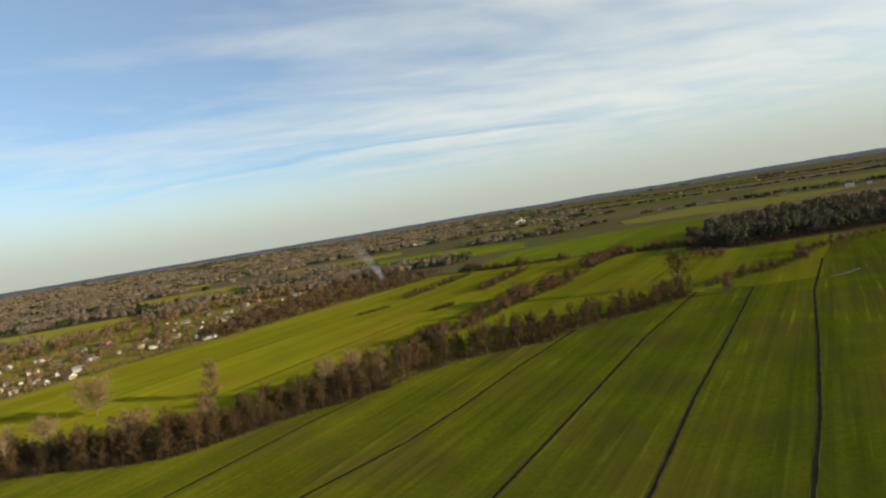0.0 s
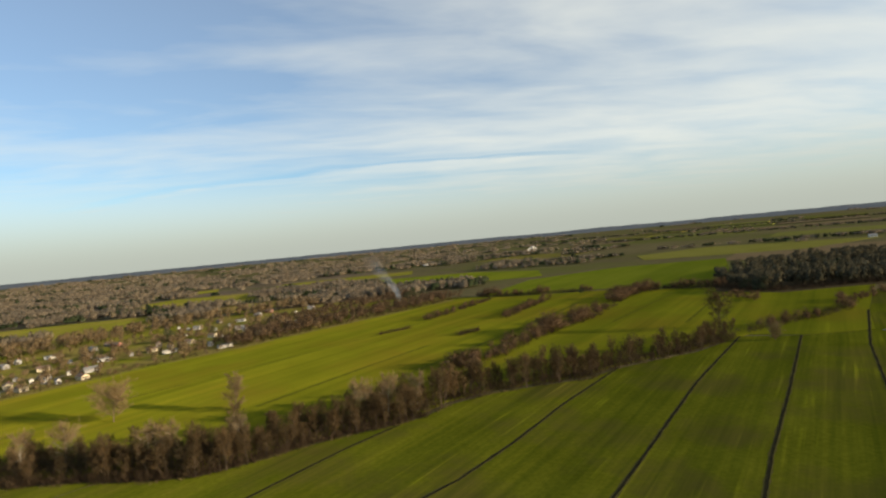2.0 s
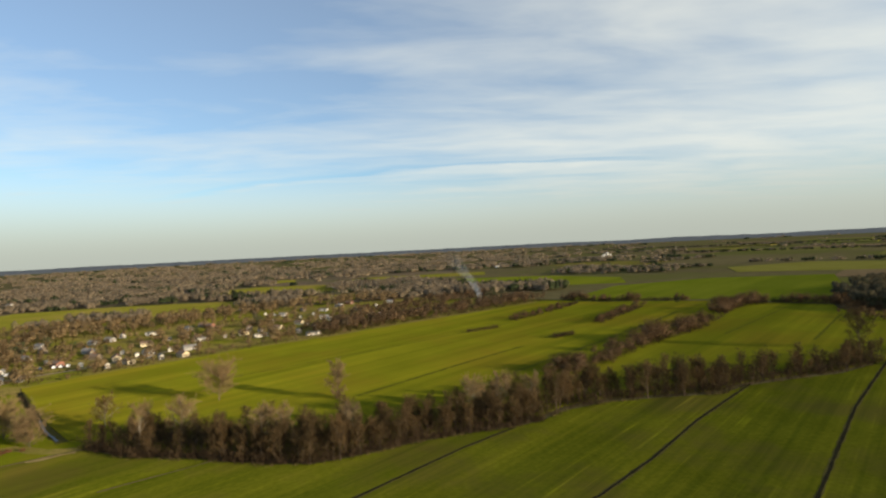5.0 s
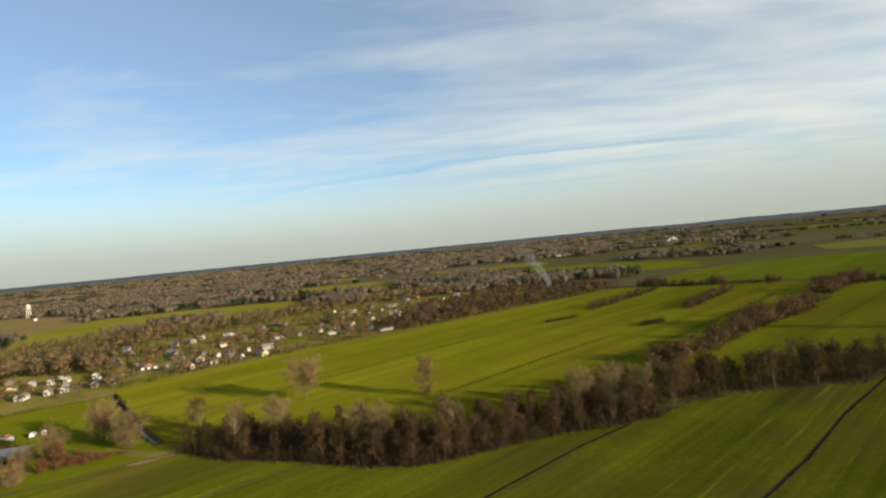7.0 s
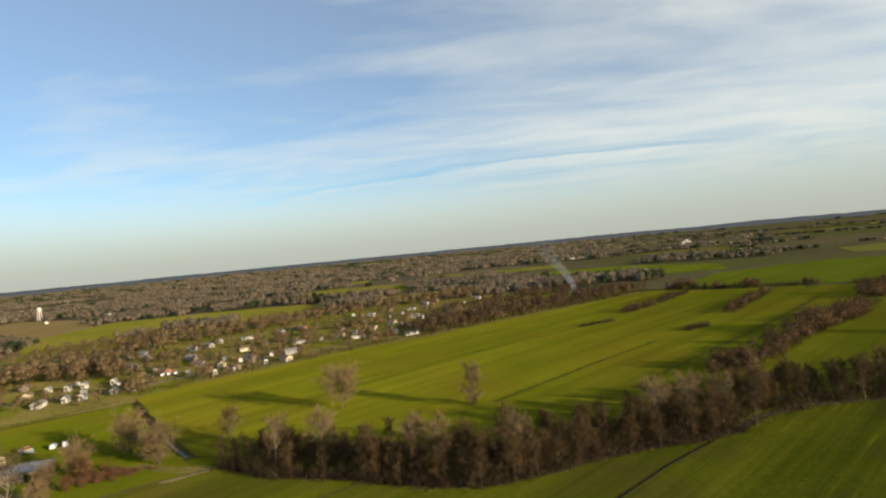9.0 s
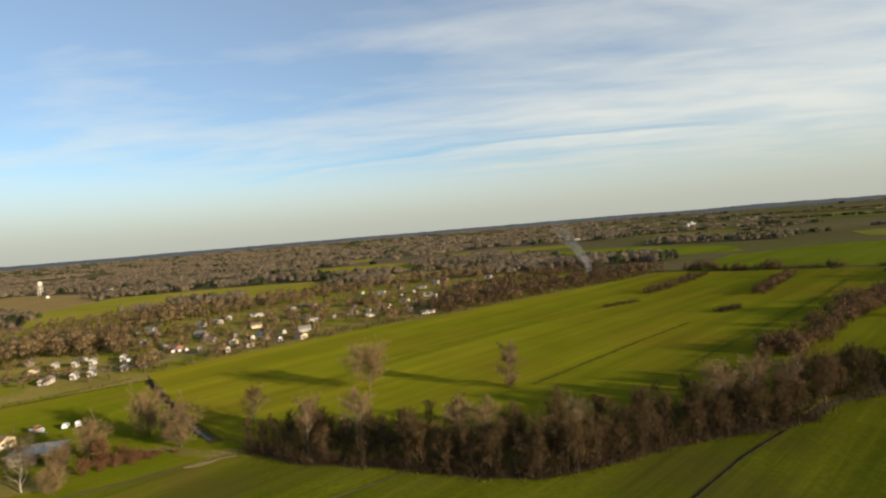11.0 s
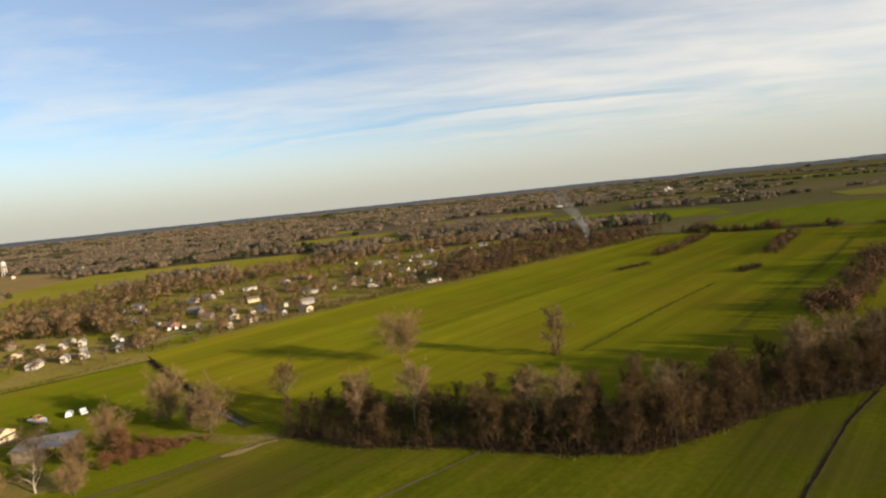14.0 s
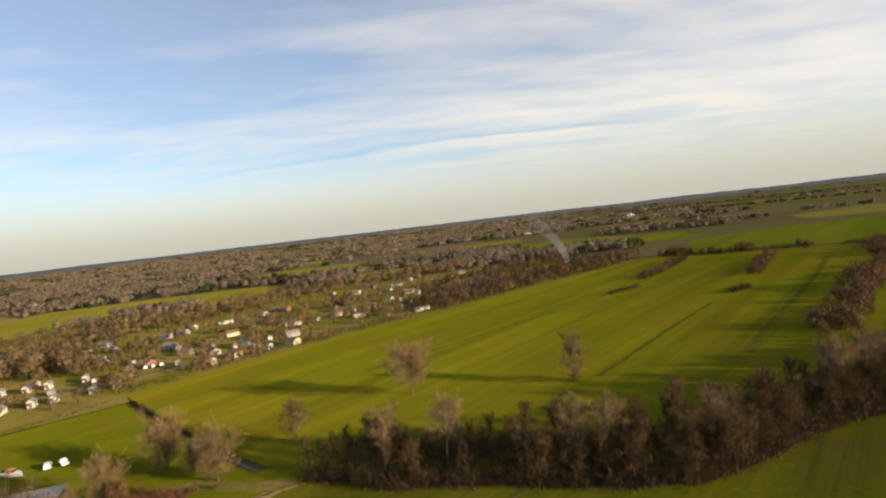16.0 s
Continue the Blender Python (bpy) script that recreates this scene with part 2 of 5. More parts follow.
M["drain"] = material("sunken_wheat", (0.062, 0.068, 0.008), (0.092, 0.094, 0.013), 0.1, 1.0, bump=0.3, spec=0.0)
M["straw"] = material("dry_straw", (0.100, 0.078, 0.029), (0.172, 0.134, 0.053), 0.2, 2.0, bump=0.0, spec=0.0)
M["evergreen"] = material("evergreen_leaves", (0.018, 0.026, 0.010), (0.045, 0.058, 0.022), 0.1, 1.0, vary=0.4, bump=0.0)
M["white_wall"] = material("white_siding", (0.50, 0.465, 0.40), (0.69, 0.66, 0.595), 0.3, 4.0, rough=0.6, bump=0.1)
M["cream_wall"] = material("cream_siding", (0.58, 0.48, 0.30), (0.70, 0.60, 0.40), 0.3, 4.0, rough=0.6, bump=0.1)
M["brick_wall"] = material("red_brick", (0.22, 0.09, 0.06), (0.34, 0.15, 0.10), 0.3, 6.0, rough=0.8, bump=0.3)
M["grey_wall"] = material("grey_siding", (0.28, 0.27, 0.25), (0.40, 0.38, 0.35), 0.3, 4.0, rough=0.7, bump=0.1)
M["grey_roof"] = material("grey_shingles", (0.16, 0.15, 0.14), (0.28, 0.265, 0.245), 0.4, 5.0, rough=0.85, bump=0.3)
M["light_roof"] = material("pale_metal_roof", (0.55, 0.55, 0.54), (0.72, 0.72, 0.70), 0.3, 3.0, rough=0.45, bump=0.1)
M["brown_roof"] = material("brown_shingles", (0.12, 0.08, 0.055), (0.22, 0.155, 0.11), 0.4, 5.0, rough=0.85, bump=0.3)
M["red_roof"] = material("rusty_roof", (0.25, 0.09, 0.06), (0.36, 0.16, 0.10), 0.4, 5.0, rough=0.8, bump=0.3)
M["rust_metal"] = material("weathered_tin", (0.25, 0.225, 0.19), (0.37, 0.33, 0.27), 0.3, 2.5, rough=0.5, metal=0.3, bump=0.2, patch=(0.25, 0.18, 0.12), patch_scale=0.3)
M["board"] = material("weathered_boards", (0.15, 0.12, 0.085), (0.27, 0.22, 0.16), 0.4, 4.0, bump=0.3)
M["glass"] = material("dark_glass", (0.02, 0.024, 0.03), (0.03, 0.035, 0.04), 0.5, 2.0, rough=0.1, bump=0.0, spec=0.6)
M["trim"] = material("white_trim", (0.72, 0.71, 0.68), (0.8, 0.79, 0.76), 0.5, 3.0, rough=0.5, bump=0.0)
M["car_white"] = material("white_car_paint", (0.72, 0.72, 0.71), (0.8, 0.8, 0.79), 0.5, 2.0, rough=0.25, bump=0.0, spec=0.5)
M["car_dark"] = material("dark_car_paint", (0.03, 0.035, 0.05), (0.05, 0.055, 0.07), 0.5, 2.0, rough=0.25, bump=0.0, spec=0.5)
M["tyre"] = material("tyre_rubber", (0.02, 0.02, 0.02), (0.035, 0.035, 0.035), 1.0, 8.0, bump=0.1)
M["orange"] = material("orange_plastic", (0.55, 0.25, 0.06), (0.62, 0.32, 0.10), 1.0, 6.0, rough=0.5, bump=0.0)
M["leaves"] = material("rusty_leaves", (0.095, 0.045, 0.022), (0.20, 0.105, 0.050), 0.3, 2.0, bump=0.0, spec=0.1)

# ---------------------------------------------------------------- mesh helpers


def mesh_object(name, verts, faces, mat, parent=None, label="", normals=None, second=None, those=()):
    me = bpy.data.meshes.new(name)
    me.from_pydata(verts, [], faces)
    me.materials.append(M[mat])
    if second:
        me.materials.append(M[second])
        for n in those:
            me.polygons[n].material_index = 1
        me.polygons.foreach_set("use_smooth", [True] * len(me.polygons))
    me.update()
    if normals:
        me.polygons.foreach_set("use_smooth", [True] * len(me.polygons))
        me.normals_split_custom_set_from_vertices(normals)
    ob = new(name, me)
    if parent is not None:
        ob.parent = parent
    if label:
        ob["label"] = label
    return ob


def part(name, bm, mat, parent, label=""):
    me = bpy.data.meshes.new(name)
    bmesh.ops.recalc_face_normals(bm, faces=bm.faces)
    bm.to_mesh(me)
    bm.free()
    me.materials.append(M[mat])
    ob = new(name, me)
    ob.parent = parent
    if label:
        ob["label"] = label
    return ob


def thing(name, x, y, z=0.0, turn=0.0):
    ob = new(name)
    ob.empty_display_size = 0.5
    ob.matrix_world = pose(x, y, z, 0, 0, turn)
    return ob


def box(bm, x0, x1, y0, y1, z0, z1, bevel=0.0):
    made = bmesh.ops.create_cube(bm, size=1.0, matrix=Matrix.LocRotScale(((x0 + x1) / 2, (y0 + y1) / 2, (z0 + z1) / 2), None, (x1 - x0, y1 - y0, z1 - z0)))
    if bevel:
        edges = {e for v in made["verts"] for e in v.link_edges}
        bmesh.ops.bevel(bm, geom=list(edges), offset=bevel, segments=2, affect="EDGES")


def cylinder(bm, radius, top, z0, z1, x=0.0, y=0.0, sides=12):
    bmesh.ops.create_cone(bm, cap_ends=True, segments=sides, radius1=radius, radius2=top, depth=z1 - z0, matrix=Matrix.Translation((x, y, (z0 + z1) / 2)))


def along(line, s):
    """The point at the distance s along a line of points, and its heading."""
    for (ax, ay), (bx, by) in zip(line, line[1:]):
        d = math.hypot(bx - ax, by - ay)
        if s <= d:
            return ax + (bx - ax) * s / d, ay + (by - ay) * s / d, (bx - ax) / d, (by - ay) / d
        s -= d
    return bx, by, (bx - ax) / d, (by - ay) / d


def length(line):
    return sum(math.hypot(b[0] - a[0], b[1] - a[1]) for a, b in zip(line, line[1:]))


def inside(x, y, poly):
    hit = False
    for (ax, ay), (bx, by) in zip(poly, poly[1:] + poly[:1]):
        if (ay > y) != (by > y) and x < ax + (y - ay) * (bx - ax) / (by - ay):
            hit = not hit
    return hit


# ---------------------------------------------------------------- the land
def rise(r):
    """The land climbs gently to a wooded ridge on the horizon."""
    k = min(max((r - 2200) / 2400, 0), 1)
    return 30 * k * k * (3 - 2 * k)


def build_ground():
    radii = [0, 60, 140, 250, 400, 600, 900, 1300, 1800, 2200, 2600, 3000, 3400, 3800, 4200, 4600, 4850]
    sides, verts, faces = 96, [(0, 0, -0.3)], []
    for r in radii[1:]:
        for k in range(sides):
            a = 2 * math.pi * k / sides
            verts.append((r * math.cos(a), r * math.sin(a), rise(r) - 0.3))
    for k in range(sides):
        faces.append((0, 1 + k, 1 + (k + 1) % sides))
    for n in range(len(radii) - 2):
        for k in range(sides):
            a, b = 1 + n * sides + k, 1 + n * sides + (k + 1) % sides
            faces.append((a, a + sides, b + sides, b))
    tagged(mesh_object("ground", verts, faces, "ground"), "flat dry brown winter farmland reaching the horizon", "ground", kind="structure")


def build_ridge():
    """A low ridge of dense evergreen forest all round, far off, with an uneven crest; its colour holds the haze."""
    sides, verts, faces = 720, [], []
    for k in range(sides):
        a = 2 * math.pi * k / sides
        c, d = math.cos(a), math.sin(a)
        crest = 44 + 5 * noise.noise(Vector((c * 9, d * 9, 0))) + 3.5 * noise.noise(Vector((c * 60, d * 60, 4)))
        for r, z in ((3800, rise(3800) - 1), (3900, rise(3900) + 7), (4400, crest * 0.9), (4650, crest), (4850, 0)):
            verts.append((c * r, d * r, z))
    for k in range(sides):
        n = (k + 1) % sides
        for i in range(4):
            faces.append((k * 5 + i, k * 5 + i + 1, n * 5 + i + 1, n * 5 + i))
    tagged(mesh_object("far_ridge", verts, faces, "ridge"), "low forested ridge along the horizon, tinted with blue haze", "ridge", kind="structure")


def sheet(name, poly, mat, top, label, category="field"):
    """A piece of land with a bevelled rim, laid on the ground."""
    n = len(poly)
    verts = [(x, y, -0.4) for x, y in poly] + [(x, y, top) for x, y in poly]
    faces = [tuple(range(n, 2 * n))] + [(k, (k + 1) % n, n + (k + 1) % n, n + k) for k in range(n)]
    me = bpy.data.meshes.new(name)
    bm = bmesh.new()
    vs = [bm.verts.new(v) for v in verts]
    for f in faces:
        bm.faces.new([vs[i] for i in f])
    bmesh.ops.triangulate(bm, faces=[f for f in bm.faces if len(f.verts) > 4])
    bmesh.ops.recalc_face_normals(bm, faces=bm.faces)
    bm.to_mesh(me)
    bm.free()
    me.materials.append(M[mat])
    return tagged(new(name, me), label, category, kind="structure")


def ribbon(name, line, width, mat, z, label, category, ragged=0.0, hump=0.0, seed=1):
    """A strip along a line, uneven at its edges; hump: how far its middle stands over its edges."""
    rng = random.Random(seed)
    total, verts, faces = length(line), [], []
    count = max(2, int(total / 3.0))
    for k in range(count + 1):
        x, y, dx, dy = along(line, total * k / count)
        for side, w in ((-1, 1), (0, 0), (1, 1)):
            off = side * width / 2 * (1 + rng.uniform(-ragged, ragged))
            verts.append((x - dy * off, y + dx * off, z + (0 if w else hump) + rng.uniform(0, 0.02)))
    for k in range(count):
        for s in (0, 1):
            a = 3 * k + s
            faces.append((a, a + 3, a + 4, a + 1))
    return tagged(mesh_object(name, verts, faces, mat), label, category, kind="structure")


BELT = [(-56, 146), (-47, 141), (-36, 135), (-22, 131), (-8, 127), (4, 122), (16, 118), (28, 116), (40, 119), (60, 127), (73, 131), (92, 134), (105, 138), (117, 148), (138, 155), (160, 155), (183, 154), (200, 162), (225, 167), (250, 170), (290, 187)]
FIELD_EDGE = [(-147, 253), (-127, 274), (-84, 308), (-34, 345), (0, 364), (45, 399), (100, 440), (152, 474), (218, 524)]
HEDGE_NORTH = [(228, 520), (262, 484), (305, 466), (355, 440), (388, 402), (425, 365)]
HEDGE_MID = [(140, 198), (172, 228), (211, 262), (262, 298), (345, 385), (385, 400)]

build_ground()
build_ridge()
sheet("field_north", [(-46, 152), (-68, 158), (-111, 205)] + FIELD_EDGE + HEDGE_NORTH + [(520, 300), (470, 262), (399, 206), (350, 162), (316, 172), (296, 189)] + [(x, y + 5) for x, y in BELT[::-1][1:]], "wheat", 0.0, "bright green young wheat field with long furrows")
sheet("field_south", BELT[11:] + [(314, 171), (349, 161), (398, 205), (470, 261), (900, 420), (1300, 200), (900, -900), (-700, -900), (-330, -240), (-140, -71), (10, 61), (50, 97), (76, 120)], "wheat_near", -0.02, "dull green thinly sown field with tramlines and bare patches")
sheet("field_southwest", BELT[:12] + [(75.6, 120), (49.6, 97), (9.6, 61), (-140.4, -71), (-330.4, -240), (-700, -300), (-330, -60), (-150, 86), (-98, 122), (-72, 138)], "wheat_dull", -0.02, "dark olive sparsely sown field with bare brown patches")
sheet("field_west", [(-44, 152), (-56, 147), (-72, 138), (-98, 122), (-150, 86), (-330, 120), (-200, 207), (-181, 216), (-141, 241), (-111, 204), (-68, 157)], "lawn", -0.04, "green grass plot with rough brown patches")
sheet("village_ground", [(-141, 243), (-181, 217), (-340, 150), (-520, 330), (-380, 480), (-300, 560), (-220, 580), (-60, 630), (90, 640), (190, 560), (232, 520)] + FIELD_EDGE[::-1][1:], "scrub", -0.12, "brown scrubby village ground with dry grass", "ground")
sheet("far_field", [(240, 525), (268, 496), (308, 478), (360, 452), (395, 412), (432, 372), (520, 470), (655, 640), (500, 690), (345, 650)], "far_field", 0.1, "bright green wheat field beyond the hedge")
sheet("wood_floor", [(402, 345), (426, 300), (468, 291), (510, 280), (590, 260), (790, 330), (750, 490), (600, 515), (535, 482), (452, 415)], "litter", 0.2, "dark leaf litter under the wood", "ground")
sheet("far_strip", [(600, 770), (660, 890), (850, 930), (1045, 715), (810, 645)], "stubble", 0.1, "yellow-green strip of distant pasture")
sheet("far_meadow", [(160, 765), (151, 1000), (335, 935), (418, 800), (380, 690), (277, 715)], "far_field", 0.1, "green meadow behind the tree line")
M["meadow"] = material("winter_meadow", (0.100, 0.103, 0.012), (0.150, 0.146, 0.022), 0.02, 0.4, patch=(0.155, 0.132, 0.030), patch_scale=0.012, bump=0.3, spec=0.0, soft=0.5)
sheet("west_meadow", [(-400, 480), (-480, 590), (-480, 745), (-346, 765), (-166, 750), (-139, 612), (-240, 590), (-305, 575), (-344, 530), (-365, 478)], "meadow", 0.1, "long green meadow behind the village trees")



def far_plots():
    """Broad plots of stubble, ploughed earth and young wheat across the eastern plain."""
    rng = random.Random(17)
    made = 0
    for row in range(9):
        for col in range(9):
            u, w = 560 + row * 330 + rng.uniform(-40, 40), -700 + col * 330 + rng.uniform(-60, 60)
            wide, deep = rng.uniform(200, 320), rng.uniform(180, 300)
            corners = [(0.74 * (u + a) + 0.67 * (w + b), 0.67 * (u + a) - 0.74 * (w + b)) for a, b in ((0, 0), (deep, 0), (deep, wide), (0, wide))]
            r = [math.hypot(*c) for c in corners]
            if max(r) > 3300 or min(r) < 700 or min(c[1] for c in corners) < 150 or max(c[0] / c[1] for c in corners) > 2.5 or min(c[0] / c[1] for c in corners) < 0.2:
                continue
            kind = rng.choice(("olive", "plough", "plough", "scrub", "olive"))
            if rng.random() < 0.75:
                sheet("far_plot", corners, kind, 0.06 + max(rise(v) for v in r) + 0.01 * made, {"stubble": "distant plot of yellow-green pasture", "plough": "distant plot of brown ploughed earth", "far_field": "distant plot of green young wheat", "scrub": "distant plot of dry brown scrub", "olive": "distant plot of dull olive pasture"}[kind])
                made += 1


M["tan"] = material("tan_stubble", (0.235, 0.160, 0.060), (0.320, 0.225, 0.090), 0.02, 0.2, bump=0.3, bump_size=0.05, spec=0.0)
M["olive"] = material("olive_pasture", (0.105, 0.108, 0.026), (0.150, 0.146, 0.040), 0.02, 0.2, bump=0.3, bump_size=0.05, spec=0.0)
M["plough"] = material("ploughed_earth", (0.110, 0.082, 0.044), (0.165, 0.124, 0.068), 0.02, 0.2, bump=0.3, bump_size=0.05, spec=0.0)
far_plots()
M["wood_litter"] = material("brown_wood_litter", (0.115, 0.086, 0.055), (0.180, 0.136, 0.088), 0.01, 0.1, patch=(0.105, 0.098, 0.040), patch_scale=0.008, bump=0.3, bump_size=0.1, spec=0.0)
sheet("wood_floor", [(-1900, 900), (-900, 480), (-500, 345), (-385, 478), (-300, 562), (-220, 583), (-60, 633), (90, 642), (150, 770), (150, 1000), (250, 1700), (100, 2100), (-1000, 1850)], "wood_litter", -0.2, "brown leaf litter and dry grass under the western woods", "ground")
sheet("west_stubble", [(-480, 610), (-470, 690), (-600, 860), (-800, 960), (-900, 800), (-640, 600)], "tan", 0.05, "tan stubble field beside the water tower")
CLEARINGS = [[(-129, 723), (-56, 779), (26, 755), (23, 682), (-46, 645)], [(-282, 1006), (-235, 1069), (-67, 1026), (-57, 870), (-143, 805), (-233, 831)], [(-60, 1100), (240, 1080), (260, 1210), (-40, 1220)], [(-640, 700), (-500, 820), (-520, 900), (-700, 800)], [(-420, 1150), (-180, 1200), (-200, 1320), (-440, 1260)], [(-130, 500), (-60, 560), (-90, 590), (-160, 540)]]
for poly in CLEARINGS:
    sheet("clearing", poly, "meadow", 0.02, "green grassy clearing among bare woods")
DITCHES = [
    [(-31, 108), (-5, 125)],
    [(10, 61), (50, 97), (76, 120), (95, 134)],
    [(20, 14), (71, 60), (105, 80), (128, 99), (158, 127), (203, 164)],
    [(70, -8), (119, 37), (150, 65), (177, 90), (217, 127), (289, 187)],
    [(100, -24), (150, 22), (190, 60), (235, 100), (313, 171)],
    [(120, -43), (175, 6), (204, 31), (258, 81), (319, 139), (397, 205)],
]
for n, line in enumerate(DITCHES):
    if n == 0:  # silted up and overgrown with dry grass
        ribbon("dry_ditch", line, 0.7, "dry_bank", 0.02, "shallow dry ditch filled with pale grass", "ditch", 0.5, 0.0, n)
        continue
    ribbon("ditch_bank", line, 1.5, "bank", 0.0, "low dry grass bank along a ditch", "ditch bank", 0.4, 0.01, n)
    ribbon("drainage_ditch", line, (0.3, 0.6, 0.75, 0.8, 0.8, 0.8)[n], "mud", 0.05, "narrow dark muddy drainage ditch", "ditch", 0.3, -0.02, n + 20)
ribbon("ditch_bank", [(-141, 243), (-111, 205), (-86, 174), (-68, 155)], 4.0, "bank", 0.01, "low dry grass bank along a ditch", "ditch bank", 0.3, 0.02, 31)
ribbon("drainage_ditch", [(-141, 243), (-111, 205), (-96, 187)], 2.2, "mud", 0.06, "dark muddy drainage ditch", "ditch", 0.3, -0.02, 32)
ribbon("drainage_ditch", [(-96, 187), (-84, 171), (-71, 157)], 0.95, "water", 0.06, "drainage ditch filled with still water", "ditch", 0.3, -0.01, 35)
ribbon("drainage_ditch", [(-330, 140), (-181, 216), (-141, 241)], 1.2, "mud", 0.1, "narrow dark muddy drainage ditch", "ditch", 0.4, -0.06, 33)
for n, line in enumerate(([(36, 190), (90, 241), (133, 279)], [(92, 192), (115, 216), (173, 269), (241, 333), (290, 384)], [(-45, 238), (15, 281), (64, 314), (148, 380)], [(262, 274), (375, 368)], [(295, 240), (382, 320)])):
    ribbon("furrow_drain", line, (1.8, 3.0, 1.2, 1.8, 1.8)[n], "drain", 0.03, "shallow dark drain along the furrows", "ditch", 0.5, 0.0, 40 + n)
ribbon("farm_track", [(-160, 80), (-98, 122), (-84, 129), (-70, 138), (-56, 146)], 1.5, "dry_bank", 0.02, "pale earth farm track beside the field", "track", 0.8, 0.02, 50)
ribbon("bare_yard", [(-150, 118), (-128, 128), (-112, 134), (-102, 137)], 12.0, "scrub", -0.01, "bare brown yard earth under the trees", "bare earth", 0.3, 0.03, 54)
ribbon("bare_ground", [(-99, 147), (-88, 152.5), (-78, 151), (-68, 146), (-58, 145)], 5.0, "scrub", 0.0, "bare brown earth worn under the trees", "bare earth", 0.5, 0.03, 55)
ribbon("sand_patch", [(-69.5, 137.5), (-65, 139.8), (-61.5, 141.2), (-57, 143.6)], 2.6, "sand", 0.01, "patch of bare pale earth", "bare earth", 0.9, 0.02, 51)
ribbon("road", [(-360, 215), (-220, 265), (-171, 276), (-143, 297), (-112, 337), (-100, 362)], 3.6, "road", 0.02, "worn grey-brown village road", "road", 0.1, 0.04, 52)
ribbon("puddle", [(350, 158), (358, 157), (374, 161)], 1.6, "water", 0.03, "long shallow puddle in the field", "puddle", 0.5, 0.0, 53)

# ---------------------------------------------------------------- trees


def tube(verts, faces, a, b, ra, rb, sides):
    d = (b - a).normalized()
    u = d.orthogonal().normalized()
    w = d.cross(u)
    base = len(verts)
    for p, r in ((a, ra), (b, rb)):
        for k in range(sides):
            t = 2 * math.pi * k / sides
            verts.append(tuple(p + (u * math.cos(t) + w * math.sin(t)) * r))
    for k in range(sides):
        n = (k + 1) % sides
        faces.append((base + k, base + n, base + sides + n, base + sides + k))


def spread_dir(rng, d, lo, hi):
    side = d.orthogonal().normalized()
    side.rotate(Matrix.Rotation(rng.uniform(0, 2 * math.pi), 3, d))
    a = radians(rng.uniform(lo, hi))
    return (d * math.cos(a) + side * math.sin(a)).normalized()


def lump(v, f, nrm, c, r, tall, rng, rings=((-0.6, 0.75), (0.15, 1.0), (0.7, 0.6))):
    """A ragged mass of twigs: a small dome with jittered points, whose normals lean outwards."""
    i, turn = len(v), rng.uniform(0, 6.28)
    for z, w in rings:
        for k in range(5):
            a = turn + z + k * 1.2566 + rng.uniform(-0.35, 0.35)
            q = w * rng.uniform(0.7, 1.3)
            p = Vector((math.cos(a) * q * r, math.sin(a) * q * r, (z + rng.uniform(-0.22, 0.22)) * tall))
            v.append(tuple(c + p))
            nrm.append(tuple((p / r * 0.8 + Vector((rng.gauss(0, 0.3), rng.gauss(0, 0.3), 0.55))).normalized()))
    v.append(tuple(c + Vector((0, 0, tall * rng.uniform(0.95, 1.25)))))
    nrm.append((0.0, 0.0, 1.0))
    top = 5 * len(rings)
    for ring in range(0, top - 5, 5):
        for k in range(5):
            n = (k + 1) % 5
            f.append((i + ring + k, i + ring + n, i + ring + 5 + n, i + ring + 5 + k))
    for k in range(5):
        f.append((i + top - 5 + k, i + top - 5 + (k + 1) % 5, i + top))


